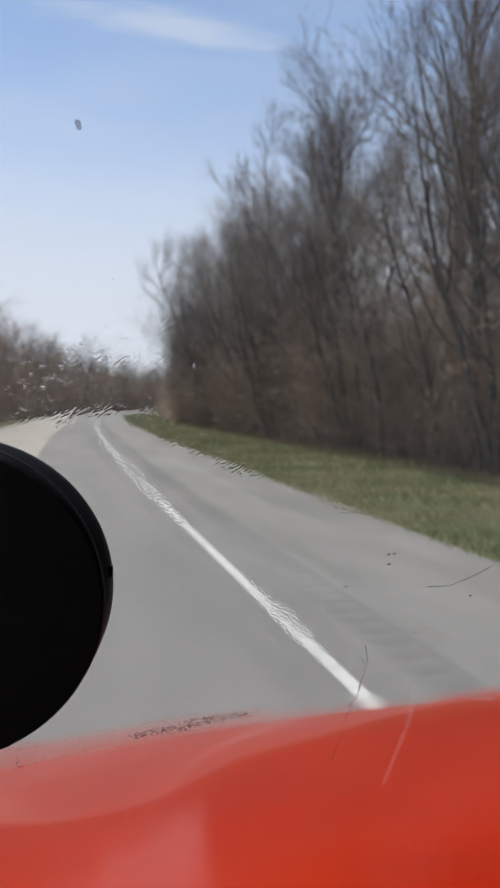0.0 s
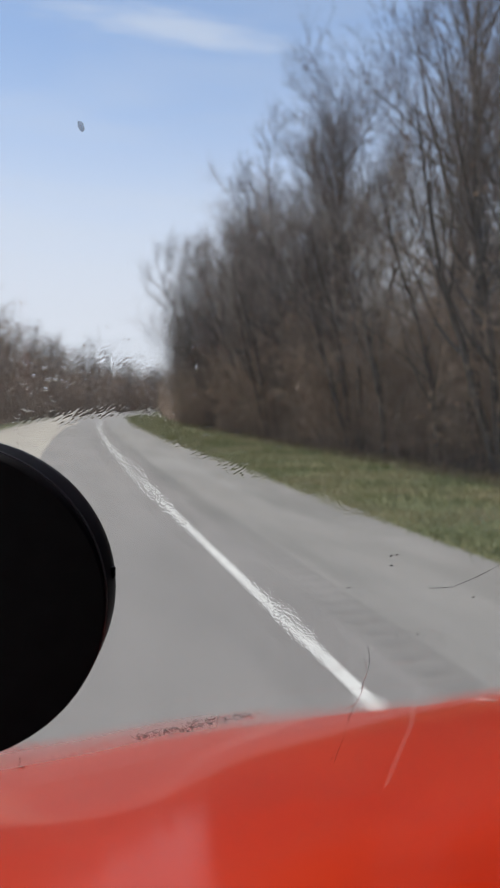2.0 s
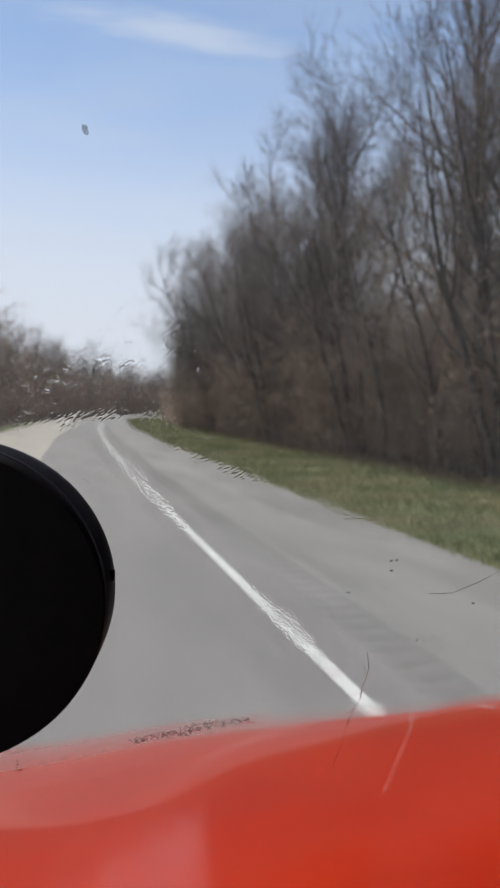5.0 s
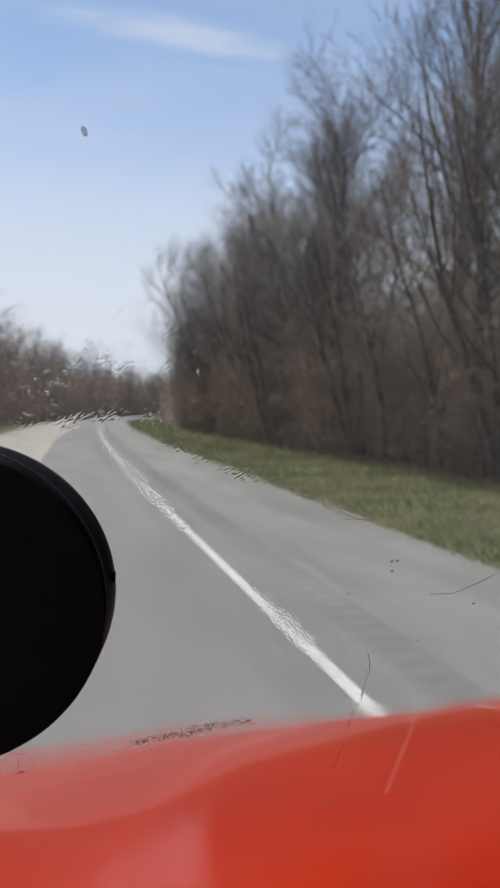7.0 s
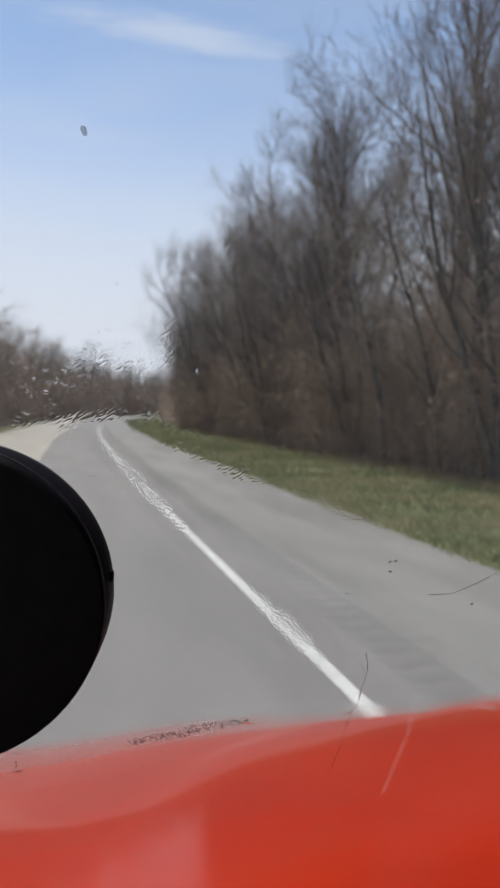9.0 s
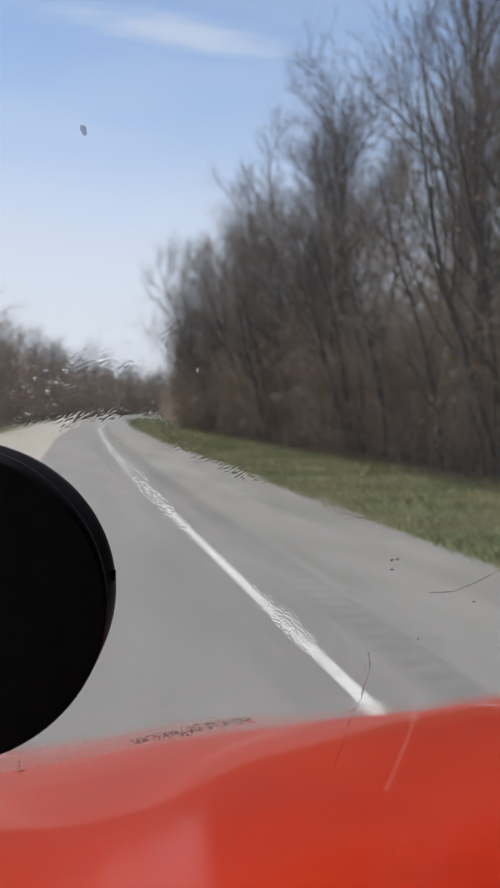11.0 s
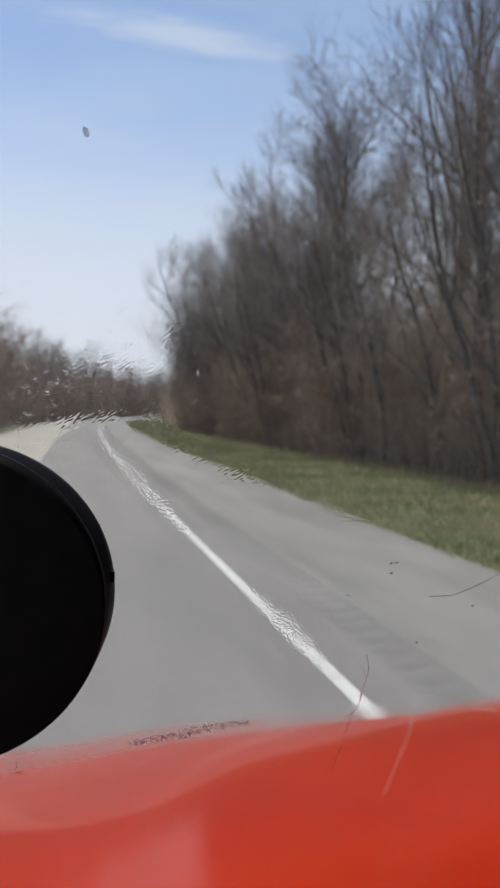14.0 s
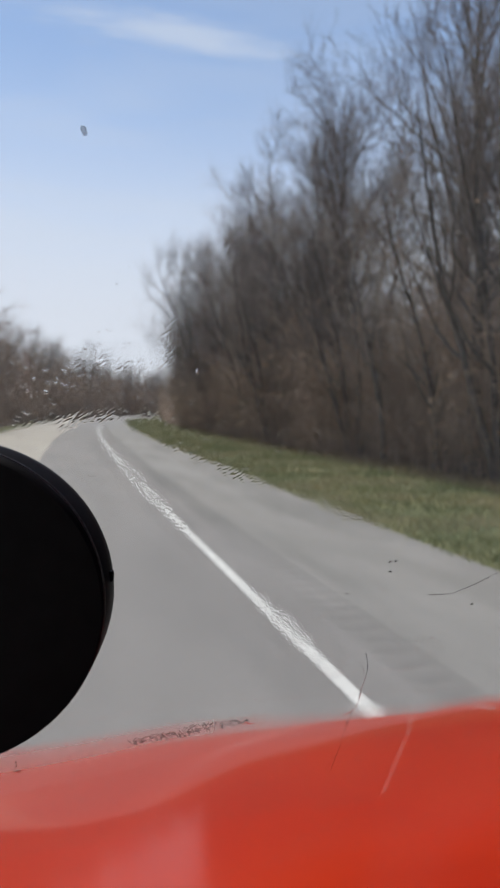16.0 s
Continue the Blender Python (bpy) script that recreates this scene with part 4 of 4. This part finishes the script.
def drops():
    r = random.Random(8)
    water = Water()
    for right, down, radius, span, wide in ARCS:
        water.arc(r, *on_glass(right, down), radius * 0.85, span, wide * 0.7)
    for right, down, length, wide in SQUIGGLES:
        water.squiggle(r, *on_glass(right, down), length * 0.8, wide * 0.65)
    for right, down, across, tall in BLOBS:
        water.blob(r, *on_glass(right, down), across * 0.7, tall * 0.8)
    # a slanting row of beads
    for i in range(10):
        x, z = on_glass(-0.285 + 0.0050 * i + r.gauss(0, 0.001), -0.093 - 0.0055 * i)
        water.arc(r, x, z, r.uniform(0.0008, 0.0020), r.uniform(1.5, 4), r.uniform(0.0007, 0.0012), r.uniform(-1, 1))
    # the rest, by chance, round the wettest places
    for k in range(620):
        right, down, wide = CLUSTERS[r.randrange(len(CLUSTERS))]
        x, z = on_glass(right + r.gauss(0, wide), down + r.gauss(0, wide))
        size = r.random() ** 2
        if r.random() < 0.3:
            water.arc(r, x, z, 0.0008 + 0.0022 * size, r.uniform(0.8, 2.6), 0.0002 + 0.0003 * size, r.gauss(0, 0.8))
        elif r.random() < 0.35:
            water.squiggle(r, x, z, 0.003 + 0.006 * size, 0.0002 + 0.0003 * size)
        else:
            water.blob(r, x, z, 0.0003 + 0.0006 * size, 0.0004 + 0.0008 * size)
    for k in range(90):
        x, z = on_glass(r.uniform(-0.36, 0.36), r.uniform(-0.40, 0.40))
        water.blob(r, x, z, r.uniform(0.0003, 0.0008), r.uniform(0.0004, 0.0008))
    # a trickle that broke into beads on its way down
    for way, thick in (([(0.163, 0.318), (0.168, 0.326), (0.170, 0.342), (0.165, 0.356), (0.162, 0.372), (0.154, 0.388)], 0.0010),
                       ([(0.165, 0.294), (0.166, 0.303), (0.164, 0.311)], 0.0005), ([(0.146, 0.398), (0.142, 0.408), (0.144, 0.418)], 0.0007),
                       ([(0.156, 0.385), (0.146, 0.392), (0.134, 0.397)], 0.0006), ([(0.136, 0.436), (0.130, 0.450), (0.124, 0.466), (0.119, 0.480)], 0.0004)):
        path = []
        for (ra, da), (rb, db) in zip(way, way[1:]):
            path += [on_glass(ra + (rb - ra) * i / 5 + r.gauss(0, 0.0004), da + (db - da) * i / 5) for i in range(5)]
        water.trail(path, [thick * (0.8 + 0.9 * noise.noise((i * 0.45, thick * 9000, 0))) for i in range(len(path))], 0.11)
    me = mesh_of("raindrops", water.verts, water.faces, WATER)
    beads = new("raindrops", me)
    beads.visible_shadow = False
    tagged(beads, "small clear raindrops and beaded trickles on the windshield", "raindrops", kind="stuff")


drops()

# patches of rippled film: offsets of sight, half lengths along and across, slant, kind of ripple, strength
FILM = [
    (-0.1960, -0.0423, 0.0715, 0.0132, 0.07, "long", 1.2), (-0.2665, -0.0298, 0.0330, 0.0088, 0.17, "long", 0.9),
    (-0.1753, -0.1243, 0.0578, 0.0099, 0.05, "long", 1.2), (-0.1107, -0.1774, 0.0467, 0.0132, 1.08, "long", 1.0),
    (-0.1587, 0.0564, 0.0688, 0.0105, -0.87, "net", 1.1), (0.0640, 0.2620, 0.0605, 0.0185, -0.79, "net", 1.35),
    (-0.0178, 0.0481, 0.0825, 0.0088, -0.47, "long", 1.0), (0.1355, 0.1003, 0.0523, 0.0110, -0.42, "net", 1.0),
    (-0.0510, -0.2768, 0.0303, 0.0077, 0.52, "long", 0.8), (-0.0012, 0.4095, 0.0143, 0.0083, 0.00, "net", 1.3),
    (-0.0800, 0.4211, 0.0578, 0.0055, 0.16, "net", 1.2), (-0.3477, 0.4567, 0.0187, 0.0110, 0.00, "net", 0.8),
    (-0.2748, 0.5106, 0.0303, 0.0187, 0.35, "long", 0.6), (0.2308, 0.3034, 0.0385, 0.0187, 0.00, "net", 0.5)]


def ripples():
    """Thin film of water that the wipers left in ridged patches: a flat inner face, a rippled outer one."""
    step, way = 0.00052, radians(34)
    xs, zs = np.arange(-0.10, 0.50, step), np.arange(1.54, 2.20, step)
    gx, gz = np.meshgrid(xs, zs, indexing="ij")
    wet, streaky = np.zeros_like(gx), np.zeros_like(gx)
    for right, down, la, lb, slant, kind, strength in FILM:
        cx, cz = on_glass(right, down)
        c, s = math.cos(slant), math.sin(slant)
        x, z = gx - cx, gz - cz
        w = strength * np.exp(-((x * c + z * s) / la) ** 2 - ((z * c - x * s) / lb) ** 2)
        streaky = np.where(w > wet, 1.0 if kind == "long" else 0.0, streaky)
        wet = np.maximum(wet, w)
    ids = -np.ones(gx.shape, int)
    vs = []
    for i, j in np.argwhere(wet > 0.1):
        x, z = float(xs[i]), float(zs[j])
        w = (wet[i, j] - 0.1) * max(0.1, 0.75 + 0.9 * noise.noise((x * 55, z * 55, 2.0)))
        if streaky[i, j]:
            u, v = x * math.cos(way) + z * math.sin(way), z * math.cos(way) - x * math.sin(way)
            h = noise.noise((u * 165, v * 520, 5.0)) + 0.45 * noise.noise((u * 340, v * 800, 8.0))
        else:
            h = 0.7 * noise.noise((x * 330 + z * 160, z * 420, 5.0)) + 0.7 * noise.noise((x * 640, z * 680, 8.0))
        ids[i, j] = len(vs)
        base = Vector((x, glass_y(z), z)) + OUT * 0.0004
        vs += [base, base + OUT * (0.000004 + w * 0.00009 * max(0.0, h + 0.55))]
    a, b, e, d = ids[:-1, :-1], ids[1:, :-1], ids[1:, 1:], ids[:-1, 1:]
    ok = (a >= 0) & (b >= 0) & (e >= 0) & (d >= 0)
    a, b, e, d = a[ok], b[ok], e[ok], d[ok]
    quads = np.concatenate([np.stack([a, b, e, d], 1), np.stack([a + 1, d + 1, e + 1, b + 1], 1)])
    me = big_mesh("water_film", [tuple(v) for v in vs], quads, WATER)
    film = new("water_film", me)
    film.visible_shadow = False
    tagged(film, "thin rippled film of water on the windshield", "water", kind="stuff")


ripples()


def hood_edge_blur():
    """An added band, a thin slab that softens the hood's far edge seen through it, low on the glass."""
    m, nt, p = material("edge_blur_slab")
    nt.nodes.remove(p)
    soft = nt.nodes.new("ShaderNodeBsdfRefraction")
    soft.inputs["IOR"].default_value = 1.18
    uv = nt.nodes.new("ShaderNodeSeparateXYZ")
    nt.links.new(nt.nodes.new("ShaderNodeUVMap").outputs[0], uv.inputs[0])
    edge = ramp(nt, uv.outputs[1], [(0.0, (0, 0, 0)), (0.4, (0.30, 0.30, 0.30)), (0.6, (0.30, 0.30, 0.30)), (1.0, (0, 0, 0))])
    along_it = ramp(nt, uv.outputs[0], [(0.0, (1, 1, 1)), (0.4, (0.95, 0.95, 0.95)), (0.65, (0.6, 0.6, 0.6)), (1.0, (0.5, 0.5, 0.5))])
    nt.links.new(mix(nt, edge, along_it, 1.0, "MULTIPLY"), soft.inputs["Roughness"])
    nt.links.new(soft.outputs[0], nt.nodes["Material Output"].inputs[0])
    # the slab follows the outline of the hood's far edge
    line = [(-0.40, 0.480, 0.042), (-0.242, 0.452, 0.042), (-0.117, 0.424, 0.038), (0.0, 0.409, 0.032), (0.131, 0.394, 0.024), (0.264, 0.382, 0.020), (0.40, 0.368, 0.020)]
    bm = bmesh.new()
    uvs = bm.loops.layers.uv.new("UVMap")
    for off, turned in ((0.0045, False), (0.00456, True)):
        rows = []
        for right, down, half in line:
            rows.append([bm.verts.new(Vector((x, glass_y(z), z)) + OUT * off) for x, z in (on_glass(right, down + half), on_glass(right, down - half))])
        for i, (a, b) in enumerate(zip(rows, rows[1:])):
            ring = [(a[0], i, 0), (b[0], i + 1, 0), (b[1], i + 1, 1), (a[1], i, 1)]
            ring = ring[::-1] if turned else ring
            face = bm.faces.new([v for v, _, _ in ring])
            for loop, (_, u, v) in zip(face.loops, ring):
                loop[uvs].uv = (u / (len(line) - 1), v)
    bmesh.ops.transform(bm, matrix=BACK, verts=bm.verts)
    part("edge_blur_slab", bm, m, pane, "thin slab added low on the glass to blur the hood's far edge").visible_shadow = False


hood_edge_blur()


def streak(name, points, widths, mat, label, seed, broken=0.0, stray=0.0004, long=0.0014, even=0.0):
    """A thin uneven trail of dried dirt that lies on the glass through the given places."""
    r = random.Random(seed)
    fine = []
    for (xa, za), (xb, zb) in zip(points, points[1:]):
        n = max(3, int(math.hypot(xb - xa, zb - za) / 0.0016))
        fine += [(xa + (xb - xa) * i / n + r.gauss(0, stray), za + (zb - za) * i / n + r.gauss(0, stray)) for i in range(n)]
    bm = bmesh.new()
    for i, (x, z) in enumerate(fine):
        if r.random() < broken:
            continue
        w = widths * r.uniform(0.4 + 0.5 * even, 1.5 - 0.4 * even)
        nxt = fine[min(i + 1, len(fine) - 1)]
        ang = math.atan2(nxt[1] - z, nxt[0] - x + 1e-9)
        m = glass_place(x, z, 0.0012) @ Matrix.Rotation(-ang + r.gauss(0, 0.3 - 0.28 * even), 4, "Z") @ Matrix.Diagonal((long * r.uniform(0.7, 1.2), w, 0.0002, 1))
        bmesh.ops.create_icosphere(bm, subdivisions=1, radius=1, matrix=m)
    bmesh.ops.transform(bm, matrix=BACK, verts=bm.verts)
    part(name, smooth_all(bm), mat, pane, label)


bm = bmesh.new()
bmesh.ops.create_icosphere(bm, subdivisions=2, radius=1, matrix=glass_place(0.019, 2.2145, 0.0012) @ Matrix.Rotation(radians(112), 4, "Z") @ Matrix.Diagonal((0.0046, 0.0021, 0.0004, 1)))
for v in bm.verts:
    v.co += Vector((noise.noise(v.co * 700), 0, noise.noise(v.co * 650))) * 0.0016
bmesh.ops.transform(bm, matrix=BACK, verts=bm.verts)
part("dirt_speck", smooth_all(bm), SPECK, pane, "grey dried speck on the glass")
streak("dirt_smear", [(0.072, 1.6389), (0.1118, 1.6441), (0.1624, 1.6457), (0.208, 1.6492)], 0.0009, GREY_FILM, "grey dried film on the glass", 9, 0.05, 0.0016, 0.0042)
streak("dirt_smear", [(0.076, 1.6360), (0.118, 1.6408), (0.150, 1.6425)], 0.0010, GREY_FILM, "grey dried smear on the glass", 7, 0.08, 0.0015, 0.0038)
streak("dirt_smear", [(0.125, 1.6490), (0.165, 1.6505), (0.195, 1.6500)], 0.0008, GREY_FILM, "grey dried smear on the glass", 12, 0.35, 0.0010, 0.0035)
streak("dirt_hair", [(0.4021, 1.7911), (0.4313, 1.7904)], 0.0005, DIRT, "thin dark hair-like trail on the glass", 4, 0.1, 0.0002)
streak("dirt_hair", [(0.4313, 1.7904), (0.4588, 1.7999), (0.4878, 1.8136)], 0.0005, DIRT, "thin dark hair-like trail on the glass", 5, 0.15, 0.0002)
streak("dirt_trail", [(0.3357, 1.7234), (0.340, 1.7076), (0.341, 1.6929), (0.3350, 1.6658)], 0.0007, SPECK, "grey trickle mark on the glass", 14, 0.15)
streak("dirt_trail", [(0.3319, 1.6558), (0.3191, 1.5937), (0.3074, 1.5608)], 0.0005, DIRT, "broken trickle mark on the glass", 6, 0.6)
streak("dirt_speck", [(-0.0578, 1.6479), (-0.0442, 1.6408), (-0.0476, 1.6199)], 0.0008, DIRT, "dark dried specks on the glass", 8, 0.6)
for k, (x, z) in enumerate([(0.3452, 1.8348), (0.352, 1.835), (0.3470, 1.8230), (0.3694, 1.7348), (0.395, 1.732), (0.405, 1.730), (0.46, 1.775), (0.30, 1.80), (0.215, 1.672)]):
    streak("dirt_speck", [(x, z), (x + 0.0028, z - 0.0006)], 0.0008, DIRT, "tiny dark speck on the glass", 20 + k, 0.3)
streak("pale_smear", [(0.4107, 1.6676), (0.4113, 1.6047), (0.4007, 1.5557), (0.3922, 1.5134)], 0.0058, SMEAR, "pale dried trickle on the glass", 40, 0.1, 0.0002, 0.0016, 1.0)
streak("pale_smear", [on_glass(0.330, 0.381), on_glass(0.362, 0.385)], 0.0034, SMEAR, "small pale dab on the glass", 41, 0.0, 0.0005, 0.003, 0.6)
